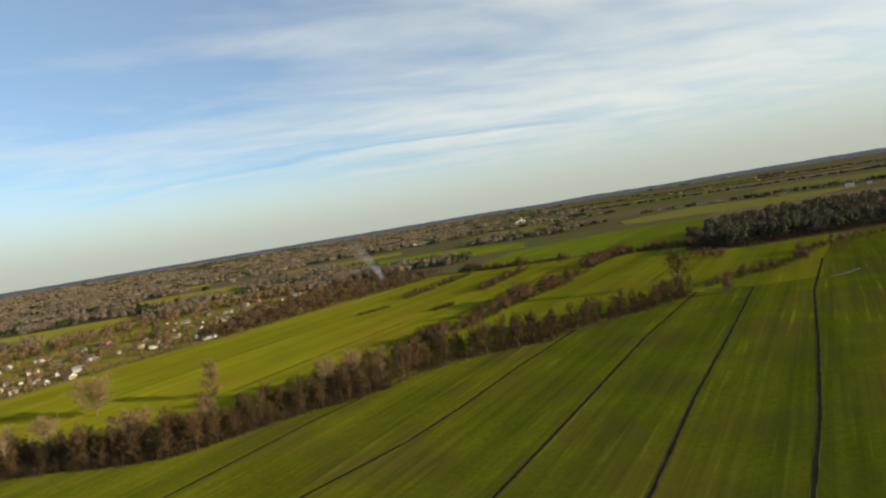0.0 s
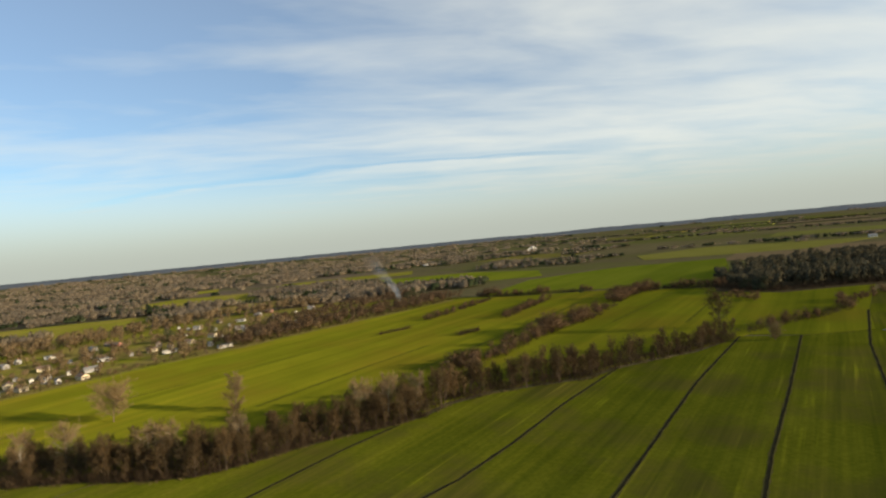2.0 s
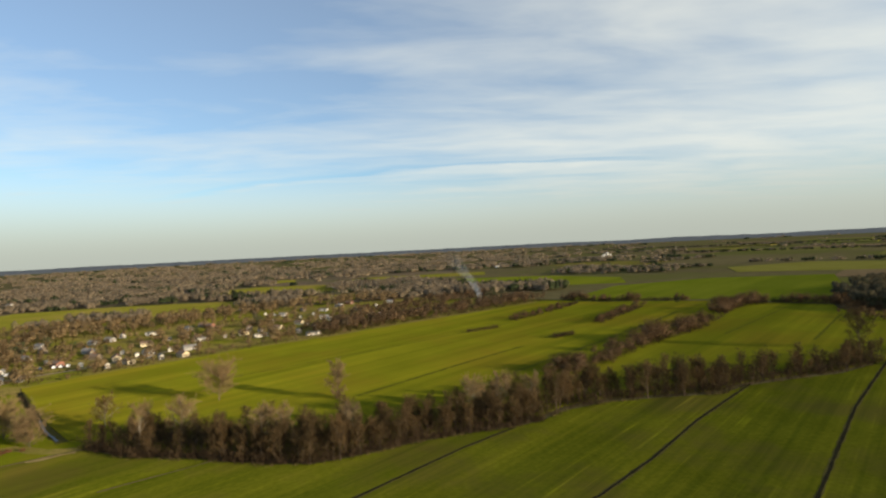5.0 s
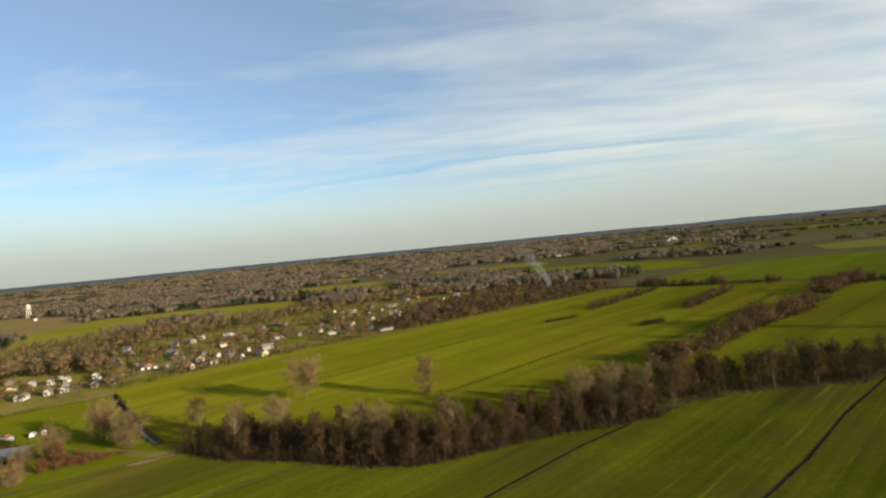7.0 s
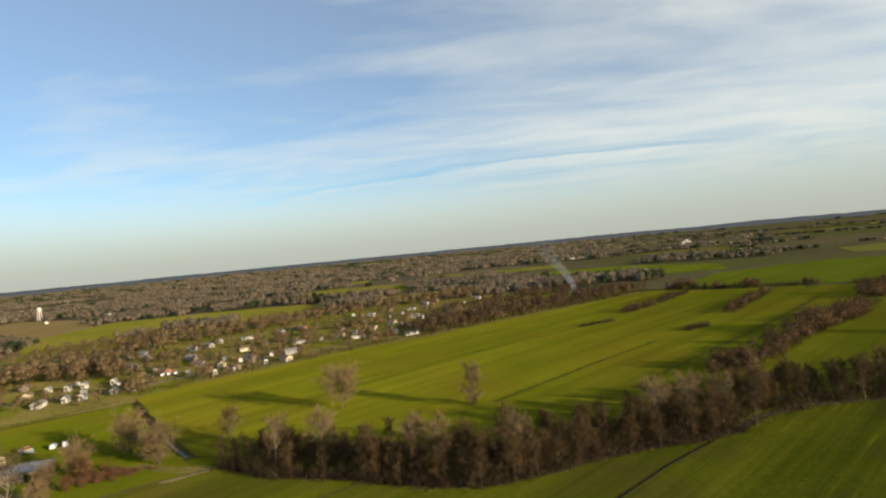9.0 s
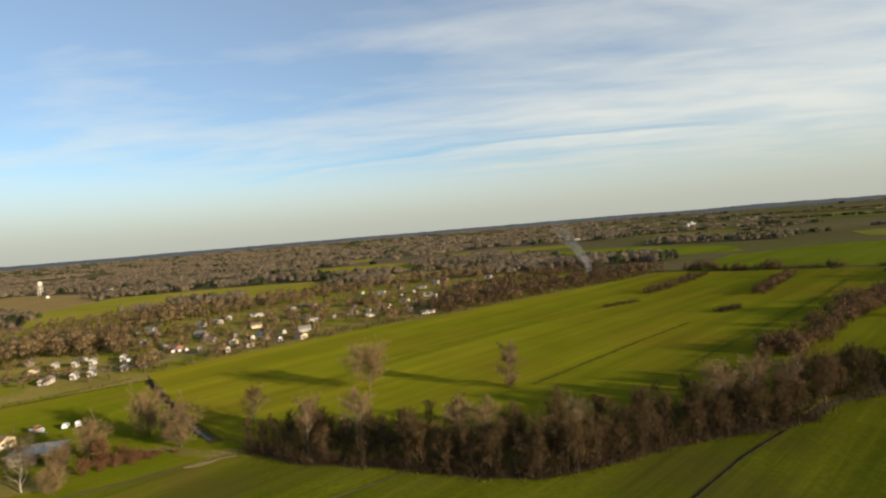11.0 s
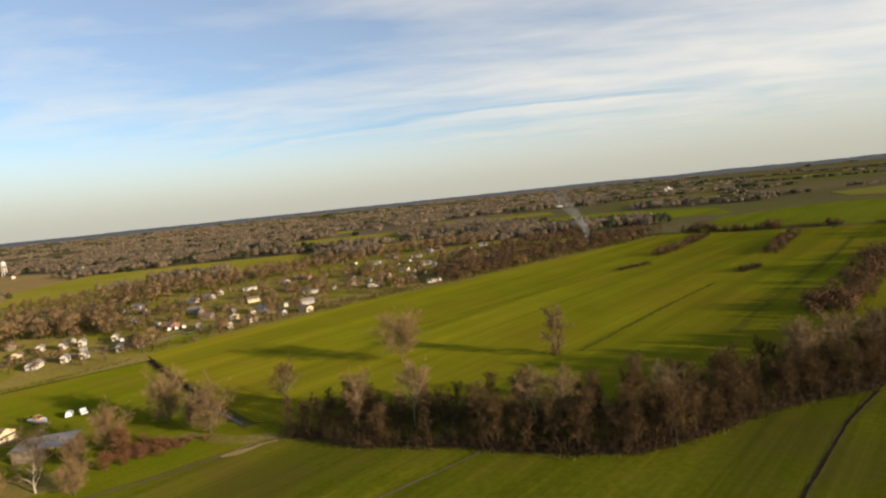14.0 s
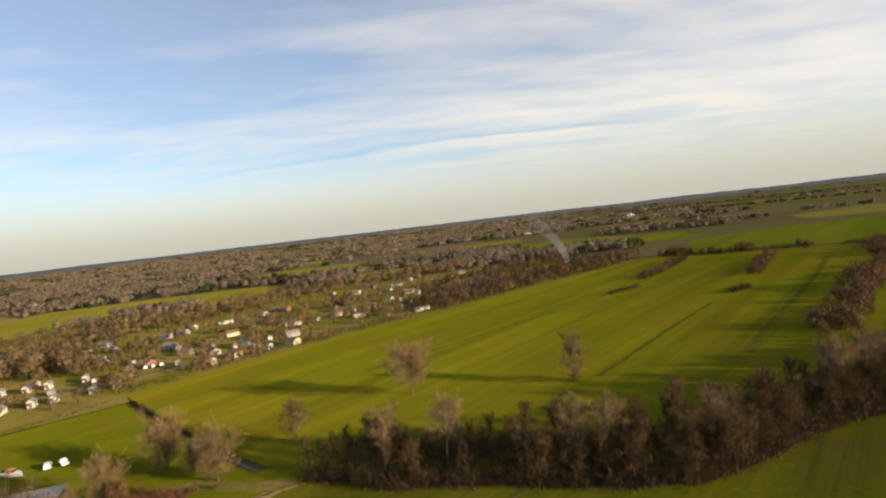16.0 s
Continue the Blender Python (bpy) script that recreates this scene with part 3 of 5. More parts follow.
def bare_tree(name, seed, height, width, limbs=13, twigs=6, low=0.25, bark="bark", crown="twigs", label="", thick=0.05, boughs=4, lift=0.0):
    """A leafless tree: a tapered trunk with limbs and boughs, and a crown of many fine twigs."""
    rng = random.Random(seed)
    tv, tf, cv, cf, ends = [], [], [], [], []
    root = thing(name, 0, 0)
    r0 = height * 0.011 + 0.05
    p, d, stem = Vector((0, 0, -0.2)), Vector((rng.uniform(-0.08, 0.08), rng.uniform(-0.08, 0.08), 1)).normalized(), []
    steps = 7
    for k in range(steps):
        q = p + d * height * 0.86 / steps
        ra, rb = r0 * (1 - k / steps) ** 0.8 + 0.03, r0 * (1 - (k + 1) / steps) ** 0.8 + 0.03
        tube(tv, tf, p, q, ra * (1.35 if k == 0 else 1), rb, 6)
        stem.append((p.copy(), q.copy(), ra))
        p, d = q, (d + Vector((rng.uniform(-0.13, 0.13), rng.uniform(-0.13, 0.13), 0.05))).normalized()

    def twig_spray(at, way, size):
        for _ in range(twigs):
            w = spread_dir(rng, way, 10, 80)
            w = (w + Vector((0, 0, 0.25))).normalized()
            s = size * rng.uniform(0.5, 1.1)
            side = w.orthogonal().normalized()
            side.rotate(Matrix.Rotation(rng.uniform(0, 6.28), 3, w))
            t = thick * rng.uniform(0.6, 1.4)
            base = len(cv)
            cv.extend([tuple(at - side * t * 0.5), tuple(at + side * t * 0.5), tuple(at + w * s)])
            cf.append((base, base + 1, base + 2))

    for k in range(limbs):
        f = low + (0.98 - low) * (k + rng.random()) / limbs
        i = min(int(f * steps), steps - 1)
        a = stem[i][0].lerp(stem[i][1], f * steps - i)
        out = Vector((math.cos(k * 2.4 + rng.random()), math.sin(k * 2.4 + rng.random()), 0))
        up = 0.45 + lift + 0.9 * f + rng.uniform(-0.15, 0.25)
        way = (out + Vector((0, 0, up))).normalized()
        reach = width * 0.62 * (1.05 - 0.55 * abs(f - 0.5) * 1.4) * rng.uniform(0.75, 1.2)
        r = stem[i][2] * rng.uniform(0.35, 0.55)
        for s in range(3):
            b = a + way * reach / 3
            tube(tv, tf, a, b, r * (1 - s / 3.3), r * (1 - (s + 1) / 3.3), 4)
            for _ in range(boughs if s else boughs - 1):
                w2 = spread_dir(rng, way, 20, 70)
                w2 = (w2 + Vector((0, 0, 0.2))).normalized()
                m = a.lerp(b, rng.uniform(0.2, 1.0))
                l2 = reach * rng.uniform(0.3, 0.6)
                e1 = m + w2 * l2 * 0.5
                w3 = spread_dir(rng, w2, 5, 30)
                e2 = e1 + w3 * l2 * 0.5
                r2 = max(r * 0.4 * (1 - s / 4), 0.022)
                tube(tv, tf, m, e1, r2, r2 * 0.7, 3)
                ends.append(e1.lerp(e2, 0.4))
                i, across = len(tv), w3.orthogonal().normalized() * r2 * 0.7
                tv.extend([tuple(e1 - across), tuple(e1 + across), tuple(e2)])
                tf.append((i, i + 1, i + 2))
                for at, ww in ((m.lerp(e1, 0.4), w2), (m.lerp(e1, 0.75), w2), (e1, w2), (e1.lerp(e2, 0.35), w3), (e1.lerp(e2, 0.7), w3), (e2, w3)):
                    twig_spray(at, ww, 0.07 * width + 0.9)
            a, way = b, (way + Vector((rng.uniform(-0.25, 0.25), rng.uniform(-0.25, 0.25), rng.uniform(0, 0.3)))).normalized()
        twig_spray(a, way, 0.10 * width + 1.0)
    twig_spray(p, d, 1.6)
    first = len(cf)
    for c in ends[::max(1, len(ends) // 20)]:
        lump(cv, cf, [], c, width * rng.uniform(0.09, 0.15), height * rng.uniform(0.05, 0.085), rng)
    mesh_object("trunk", tv, tf, bark, root)
    mesh_object("crown", cv, cf, crown, root, second=crown + "_haze", those=range(first, len(cf)))
    return tagged(root, label, "tree")


def place(x, y, turn, size, tall=1.0, lean=0.0):
    return Matrix.Translation((x, y, 0)) @ Matrix.Rotation(radians(lean), 4, "X") @ Matrix.Rotation(turn, 4, "Z") @ Matrix.Diagonal((size, size, size * tall, 1))


LABEL_BELT = "leafless grey-brown tree in a dense windbreak between fields"
kinds = [
    bare_tree("tree", 11, 15, 8.5, 13, 3, 0.14, label=LABEL_BELT, lift=0.55, bark="dark_bark"),
    bare_tree("tree", 12, 14, 7, 12, 3, 0.22, label=LABEL_BELT, lift=0.55, bark="dark_bark"),
    bare_tree("tree", 13, 16, 9.5, 14, 3, 0.17, label=LABEL_BELT, lift=0.55, bark="dark_bark"),
    bare_tree("tree", 14, 12, 7.5, 12, 3, 0.1, label=LABEL_BELT, lift=0.55, bark="dark_bark"),
    bare_tree("tree", 15, 17, 8, 13, 3, 0.27, label=LABEL_BELT, lift=0.55, bark="dark_bark"),
]
for k in kinds:
    k["group"] = "trees of the windbreaks"
used = set()


def plant(k, x, y, turn, size, tall=1.0, lean=0.0):
    """The first of a kind is itself set in the ground; those after it are copies."""
    m = place(x, y, turn, size, tall, lean)
    if k not in used:
        used.add(k)
        kinds[k].matrix_world = m
        return kinds[k]
    ob = copy_thing(kinds[k], Matrix.Identity(4))
    ob.matrix_world = m
    return ob


def plant_line(line, depth, gap, sizes, seed, gaps=()):
    rng = random.Random(seed)
    total, s = length(line), 0.0
    while s < total:
        x, y, dx, dy = along(line, s)
        if not any(a < s < b for a, b in gaps):
            off = rng.uniform(0.5, depth)
            plant(rng.randrange(5), x - dy * off + rng.uniform(-1, 1), y + dx * off + rng.uniform(-1, 1), rng.uniform(0, 6.28), rng.uniform(*sizes), rng.uniform(0.85, 1.15), rng.uniform(-5, 5))
        s += gap * rng.uniform(0.5, 1.5)


def bushes(name, spots, seed, label, mat="brush", stems=20):
    """Scrub: many thin stems and twigs from each spot (x, y, height)."""
    rng = random.Random(seed)
    v, f = [], []
    for x, y, h in spots:
        for _ in range(stems):
            a, lean = rng.uniform(0, 6.28), rng.uniform(0.05, 1.1)
            d = Vector((math.cos(a) * lean, math.sin(a) * lean, 1)).normalized()
            o = Vector((x + rng.uniform(-0.4, 0.4) * h, y + rng.uniform(-0.4, 0.4) * h, -0.1))
            l = h * rng.uniform(0.45, 1.05)
            s = d.orthogonal().normalized()
            s.rotate(Matrix.Rotation(rng.uniform(0, 6.28), 3, d))
            w = 0.03 + 0.006 * h
            i = len(v)
            v.extend([tuple(o - s * w * 0.5), tuple(o + s * w * 0.5), tuple(o + d * l)])
            f.append((i, i + 1, i + 2))
            for _ in range(6):
                at = o + d * l * rng.uniform(0.3, 0.95)
                e = spread_dir(rng, d, 20, 100)
                i, tw = len(v), rng.uniform(0.02, 0.06)
                v.extend([tuple(at - s * tw), tuple(at + s * tw), tuple(at + e * h * rng.uniform(0.15, 0.4))])
                f.append((i, i + 1, i + 2))
    return tagged(mesh_object(name, v, f, mat), label, "brush", kind="stuff")


# the windbreak across the view: three rough rows deep on the west, thinner to the east
plant_line(BELT[:5], 20, 1.8, (0.38, 0.64), 1)
plant_line(BELT[4:13], 8, 2.6, (0.55, 0.8), 2)
plant_line(BELT[4:13], 22, 1.95, (0.55, 0.8), 22)
plant_line(BELT[12:18], 17, 1.5, (0.55, 0.84), 3)
plant_line(BELT[17:], 11, 2.3, (0.48, 0.74), 4)

rng = random.Random(77)
spots = []
for line, depth, gap, hs in ((BELT[:13], 24, 0.32, (2.5, 7.5)), (BELT[:13], 4, 0.6, (1.5, 4)), (BELT[12:], 12, 0.5, (2, 6)), (HEDGE_MID, 11, 0.8, (2, 6)), (HEDGE_NORTH, 10, 1.0, (3, 6)), ([(152, 387), (195, 430), (238, 480)], 7, 0.9, (2, 5)), ([(210, 347), (278, 424)], 7, 1.0, (2, 6))):
    s = 0.0
    while s < length(line):
        x, y, dx, dy = along(line, s)
        o = rng.uniform(-0.5, depth)
        if line[0][1] < 160 or noise.noise(Vector((x * 0.05, y * 0.05, 2.0))) > -0.18:
            spots.append((x - dy * o, y + dx * o, rng.uniform(*hs)))
        s += gap * rng.uniform(0.4, 1.6)
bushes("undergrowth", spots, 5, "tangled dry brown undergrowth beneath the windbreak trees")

# ---------------------------------------------------------------- woods and rows of trees too many to count


def woodland(name, spots, seed, label, mat="woods", bits=180, lobes=0):
    """Bare trees in one mesh, each with a trunk, some limbs and a ragged crown of twig tufts; spots: x, y, height, width."""
    rng = random.Random(seed)
    v, f, nrm, fine = [], [], [], []
    for x, y, h, w in spots:
        o = Vector((x, y, -0.4))
        tip = o + Vector((rng.gauss(0, 0.05) * h, rng.gauss(0, 0.05) * h, h * 0.8))
        tube(v, f, o, tip, 0.012 * h + 0.04, 0.04, 4)
        tufts = []
        for k in range(9):
            a, t = k * 2.4 + rng.random(), 0.22 + 0.07 * k
            p = o.lerp(tip, t)
            q = p + Vector((math.cos(a), math.sin(a), 0)) * w * 0.42 * rng.uniform(0.6, 1.1) * (1.1 - 0.5 * t) + Vector((0, 0, h * rng.uniform(0.12, 0.24)))
            tube(v, f, p, q, 0.006 * h + 0.02, 0.02, 3)
            tufts += [q, p.lerp(q, 0.6)]
        tufts.append(tip)
        nrm.extend([tuple((Vector(q) - o - (tip - o) * 0.5).normalized()) for q in v[len(nrm):]])
        first = len(f)
        for k in range(lobes):
            c = tufts[(k * 5 + 2) % len(tufts)].lerp(tip, rng.uniform(0.0, 0.35))
            lump(v, f, nrm, c, w * rng.uniform(0.13, 0.22), h * rng.uniform(0.09, 0.15), rng)
        fine.extend(range(first, len(f)))
        for _ in range(bits):
            c = rng.choice(tufts)
            p = c + Vector((rng.gauss(0, 0.13) * w, rng.gauss(0, 0.13) * w, rng.gauss(0.02, 0.07) * h))
            p.z = max(p.z, 0.4)
            d = ((p - o - Vector((0, 0, h * 0.3))).normalized() + Vector((rng.gauss(0, 0.8), rng.gauss(0, 0.8), rng.gauss(0.15, 0.6)))).normalized()
            side = d.orthogonal().normalized()
            side.rotate(Matrix.Rotation(rng.uniform(0, 6.28), 3, d))
            l, t = rng.uniform(0.5, 1.3) * (0.5 + h * 0.05), rng.uniform(0.05, 0.13) * (0.5 + h * 0.05)
            puff = ((p - c) * (2.0 / w) + (c - o - Vector((0, 0, h * 0.45))) * (1.2 / w) + side * 0.35 + Vector((0, 0, 0.15))).normalized()
            if side.cross(d).dot(puff) < 0:
                side = -side
            i = len(v)
            v.extend([tuple(p - side * t), tuple(p + side * t), tuple(p + d * l)])
            f.append((i, i + 1, i + 2))
            nrm.extend([tuple(puff)] * 3)
    return tagged(mesh_object(name, v, f, mat, normals=nrm, second={"woods": "woods_haze", "hedge": "hedge_haze", "dark_woods": "dark_haze"}[mat], those=fine), label, "woods", kind="stuff")


VILLAGE = [(-200, 318), (-150, 300), (-84, 312), (0, 372), (62, 430), (70, 610), (-40, 610), (-150, 480), (-245, 400)]
PLOTS = {"village_trees": [], "edge_trees": [], "hedge_trees": [], "east_wood": []}


def far_line(line, depth, gap, sizes, seed, plot="village_trees"):
    rng = random.Random(seed)
    s = 0.0
    while s < length(line):
        x, y, dx, dy = along(line, s)
        o, h = rng.uniform(0, depth), 14.0 * rng.uniform(*sizes)
        if plot == "hedge_trees":
            thin = noise.noise(Vector((x * 0.055, y * 0.055, seed * 1.7)))
            h *= 0.82 + 0.55 * thin
            if thin < -0.16:
                s += gap
                continue
        if plot == "village_trees" and inside(x - dy * o, y + dx * o, VILLAGE):
            if rng.random() < 0.72:
                s += gap
                continue
            h *= 0.7
        PLOTS[plot].append((x - dy * o + rng.uniform(-2, 2), y + dx * o + rng.uniform(-2, 2), h, h * rng.uniform(0.6, 0.9)))
        s += gap * rng.uniform(0.4, 1.6)


HEDGE_EAST = [(298, 192), (328, 197), (360, 203), (392, 212), (430, 240)]
WOOD_EDGE = [(455, 410), (408, 342), (432, 306), (470, 298), (512, 288), (590, 268)]
far_line([(118, 160), (140, 196), (178, 230)], 16, 1.8, (0.35, 0.65), 35, "hedge_trees")
far_line(HEDGE_MID, 14, 1.1, (0.45, 1.05), 5, "hedge_trees")
far_line(HEDGE_NORTH, 13, 1.3, (0.45, 0.8), 6, "hedge_trees")
far_line(HEDGE_EAST, 9, 2.8, (0.4, 0.65), 7, "hedge_trees")
far_line([(152, 387), (195, 430), (238, 480)], 8, 3.0, (0.3, 0.6), 17, "hedge_trees")
far_line([(210, 347), (278, 424)], 7, 3.5, (0.3, 0.7), 18, "hedge_trees")
far_line([(400, 262), (396, 290), (404, 325)], 20, 1.6, (0.3, 0.6), 19, "hedge_trees")
far_line([(428, 232), (463, 245), (505, 247)], 8, 3.0, (0.25, 0.5), 29, "hedge_trees")
far_line([(x - 3, y + 4) for x, y in FIELD_EDGE[4:]], 34, 1.1, (0.5, 1.0), 8, "edge_trees")
far_line([(20, 470), (100, 540), (190, 600)], 40, 1.7, (0.5, 0.9), 28, "edge_trees")
far_line([(x - 4, y + 5) for x, y in FIELD_EDGE[1:5]], 12, 5.0, (0.3, 0.6), 9)
far_line([(-345, 245), (-270, 300), (-215, 320), (-170, 345)], 46, 1.1, (0.8, 1.2), 10)
far_line([(-410, 280), (-300, 350), (-225, 395)], 60, 1.2, (0.45, 0.8), 26)
far_line([(-430, 320), (-350, 430), (-250, 500), (-215, 560)], 70, 1.3, (0.35, 0.65), 16)
far_line([(-320, 190), (-250, 250)], 40, 4.0, (0.6, 1.0), 13)
far_line([(-150, 390), (-110, 440), (-60, 480), (30, 560)], 70, 2.0, (0.6, 1.0), 11)
far_line([(-230, 400), (-170, 480), (-60, 570), (60, 620)], 60, 1.6, (0.7, 1.1), 12)
far_line([(-195, 305), (-160, 325), (-120, 372)], 60, 1.5, (0.5, 0.95), 14)
far_line([(-110, 330), (-60, 400), (10, 470)], 50, 2.2, (0.4, 0.85), 15)


def evergreen(seed, height, width, label):
    """A round evergreen: a short trunk and a crown of many small leaf clumps."""
    rng = random.Random(seed)
    root = thing("evergreen_tree", 0, 0)
    tv, tf, cv, cf = [], [], [], []
    tube(tv, tf, Vector((0, 0, -0.2)), Vector((0, 0, height * 0.7)), 0.25, 0.08, 6)
    for k in range(6):
        a = k * 1.05
        tube(tv, tf, Vector((0, 0, height * (0.2 + 0.08 * k))), Vector((math.cos(a) * width * 0.35, math.sin(a) * width * 0.35, height * (0.4 + 0.08 * k))), 0.1, 0.03, 3)
    lumps = [(Vector((rng.gauss(0, 0.22) * width, rng.gauss(0, 0.22) * width, height * rng.uniform(0.25, 0.85))), rng.uniform(0.16, 0.3) * width) for _ in range(11)]
    for c, r in lumps:
        for _ in range(45):
            d = Vector((rng.gauss(0, 1), rng.gauss(0, 1), rng.gauss(0, 1))).normalized()
            p = c + d * r * rng.uniform(0.7, 1.1)
            u = d.orthogonal().normalized() * rng.uniform(0.15, 0.45)
            u.rotate(Matrix.Rotation(rng.uniform(0, 6.28), 3, d))
            w = d.cross(u) + d * rng.uniform(-0.2, 0.2)
            i = len(cv)
            cv.extend([tuple(p - u), tuple(p + u * 0.6 - w), tuple(p + u), tuple(p + w * 0.9)])
            cf.append((i, i + 1, i + 2, i + 3))
    mesh_object("trunk", tv, tf, "bark", root)
    mesh_object("crown", cv, cf, "evergreen", root)
    return tagged(root, label, "tree", "evergreen trees")


kinds.append(evergreen(51, 9, 8, "dark green leafy evergreen tree among bare ones"))
kinds.append(evergreen(52, 12, 8, "dark green leafy evergreen tree among bare ones"))
EVER = len(kinds) - 2
for x, y, s in ((169, 580, 1.3), (158, 562, 1.1), (180, 590, 1.2), (-72, 452, 1.0), (-84, 488, 0.9), (20, 520, 0.9), (-210, 345, 1.1), (-245, 330, 1.3), (-300, 350, 1.2), (171, 166, 0.9), (176, 169, 0.8), (320, 440, 0.6), (-262, 318, 1.1), (-226, 372, 1.0), (-222, 396, 0.9), (-190, 374, 0.8), (-152, 348, 0.7), (-118, 420, 0.9), (-40, 470, 0.9), (60, 470, 0.8), (-268, 352, 1.0)):
    plant(EVER + int(x) % 2, x, y, x * 1.7, s)

# the dark wood to the east
rng = random.Random(21)
WOOD = WOOD_EDGE + [(780, 335), (740, 480), (600, 500), (540, 470), (470, 425)]
while len(PLOTS["east_wood"]) < 560:
    x, y = rng.uniform(400, 760), rng.uniform(220, 505)
    if inside(x, y, WOOD) and rng.random() < 1.25 - (x - 400) / 460:
        if rng.random() < 0.06:
            plant(EVER + rng.randrange(2), x, y, rng.uniform(0, 6), rng.uniform(1.0, 1.5))
        h = rng.uniform(12, 19)
        PLOTS["east_wood"].append((x, y, h, h * rng.uniform(0.5, 0.7)))
woodland("village_trees", PLOTS["village_trees"], 41, "leafless brown trees crowding round the village houses", bits=150, lobes=5)
woodland("edge_trees", PLOTS["edge_trees"], 45, "brown leafless trees along the far edge of the field", "hedge", 170, 5)
woodland("hedge_trees", PLOTS["hedge_trees"], 42, "rows of leafless brown hedge trees between fields", "hedge", 300, 2)
woodland("east_wood", PLOTS["east_wood"], 43, "dark dense leafless wood at the edge of the fields", "dark_woods", 120, 7)

# single trees in the open field and pale sycamores in the windbreak
kinds.append(bare_tree("field_tree", 61, 12.5, 17, 24, 9, 0.16, crown="tan_twigs", thick=0.045, label="large leafless spreading tree alone in the green field"))
plant(len(kinds) - 1, -27, 200, 0.3, 1.0)
kinds.append(bare_tree("field_tree", 62, 15, 9, 18, 7, 0.06, crown="tan_twigs", thick=0.05, label="slender leafless tree with ivy at its foot in the field"))
plant(len(kinds) - 1, 27, 189, 1.0, 1.0)
kinds.append(bare_tree("field_tree", 63, 10, 9, 14, 4, 0.2, bark="pale_bark", thick=0.05, label="small leafless pale-stemmed tree in the green field"))
plant(len(kinds) - 1, -62, 172, 2.0, 1.0)
kinds.append(bare_tree("field_tree", 64, 20, 16, 16, 5, 0.18, thick=0.07, label="tall bare dark tree at the edge of the far hedge"))
plant(len(kinds) - 1, 298, 213, 2.0, 1.0)
kinds.append(bare_tree("sycamore", 65, 20, 12, 16, 7, 0.35, bark="pale_bark", crown="tan_twigs", label="leafless sycamore with pale limbs in the windbreak"))
SYC = len(kinds) - 1
kinds[SYC]["group"] = "pale sycamores"
for n, (x, y, s) in enumerate(((-21, 142, 0.95), (-36, 144, 0.85), (16, 131, 0.8), (40, 128, 0.8), (82, 143, 0.95), (92, 145, 0.95), (104, 147, 0.85), (9, 133, 0.8))):
    plant(SYC, x, y, n * 1.3, s * 0.85)
kinds.append(bare_tree("yard_tree", 66, 9, 13, 26, 6, 0.01, crown="tan_twigs", thick=0.045, lift=0.45, label="broad leafless many-stemmed tree with upright limbs beside a field"))
YARD = len(kinds) - 1
kinds[YARD]["group"] = "yard trees"
for x, y, s, t in ((-78, 153, 0.95, 0.2), (-95, 165, 1.05, 1.5), (-86, 159, 0.55, 3.5), (-98, 126, 0.55, 0.9), (-107, 141, 0.55, 1.9), (-103, 149, 0.8, 0.4), (-117, 127, 0.5, 2.2), (296, 170, 0.62, 1.1)):
    plant(YARD, x, y, t, s)
kinds.append(bare_tree("yard_tree", 67, 15, 13, 14, 3, 0.10, bark="pale_bark", lift=0.5, label="leafless pale-limbed tree beside the farm shed"))
plant(len(kinds) - 1, -109, 129, 0.5, 0.9)
kinds.append(bare_tree("rusty_tree", 68, 11, 9, 18, 8, 0.08, crown="leaves", label="tree still holding rusty brown winter leaves"))
plant(len(kinds) - 1, -98, 145, 0.5, 0.55)
plant(len(kinds) - 1, -97, 136.5, 2.5, 0.4)
plant(len(kinds) - 1, -110, 143, 1.2, 0.4)

rng = random.Random(78)
spots = [(rng.gauss(-94, 4), rng.gauss(146, 3), rng.uniform(1.0, 2.6)) for _ in range(60)] + [(rng.gauss(-85, 3), rng.gauss(148.5, 1), rng.uniform(0.6, 1.6)) for _ in range(20)]
bushes("brush_pile", spots, 6, "heap of rusty brown cut brush and branches", "leaves", 60)
spots = []
for line, depth, gap, hs in (([(x - 2, y + 2) for x, y in FIELD_EDGE], 14, 0.8, (1.2, 3.5)), ([(106, 342), (133, 356)], 5, 0.35, (1.5, 3.6)), ([(158, 297), (175, 307)], 4, 0.28, (2.5, 5)), (HEDGE_EAST, 9, 0.6, (2, 4.5)), (WOOD_EDGE, 16, 0.35, (2, 6)), ([(385, 395), (430, 345)], 14, 0.6, (2, 6)), ([(-200, 320), (-110, 400), (30, 560)], 90, 1.2, (1, 3)), ([(-330, 240), (-190, 330)], 50, 1.2, (1.5, 4)), ([(-330, 146), (-181, 218), (-149, 246)], 3, 1.6, (0.6, 1.6)), ([(-240, 256), (-172, 273), (-146, 292)], 7, 1.3, (0.8, 2.4))):
    s = 0.0
    while s < length(line):
        x, y, dx, dy = along(line, s)
        o = rng.uniform(-0.5, depth)
        spots.append((x - dy * o, y + dx * o, rng.uniform(*hs)))
        s += gap * rng.uniform(0.4, 1.6)
spots += [(27 + 0.6 * math.cos(k), 189 + 0.6 * math.sin(k), 4.2) for k in range(7)]
bushes("scrub", spots, 7, "low brown scrub along field edges and gardens", stems=9)

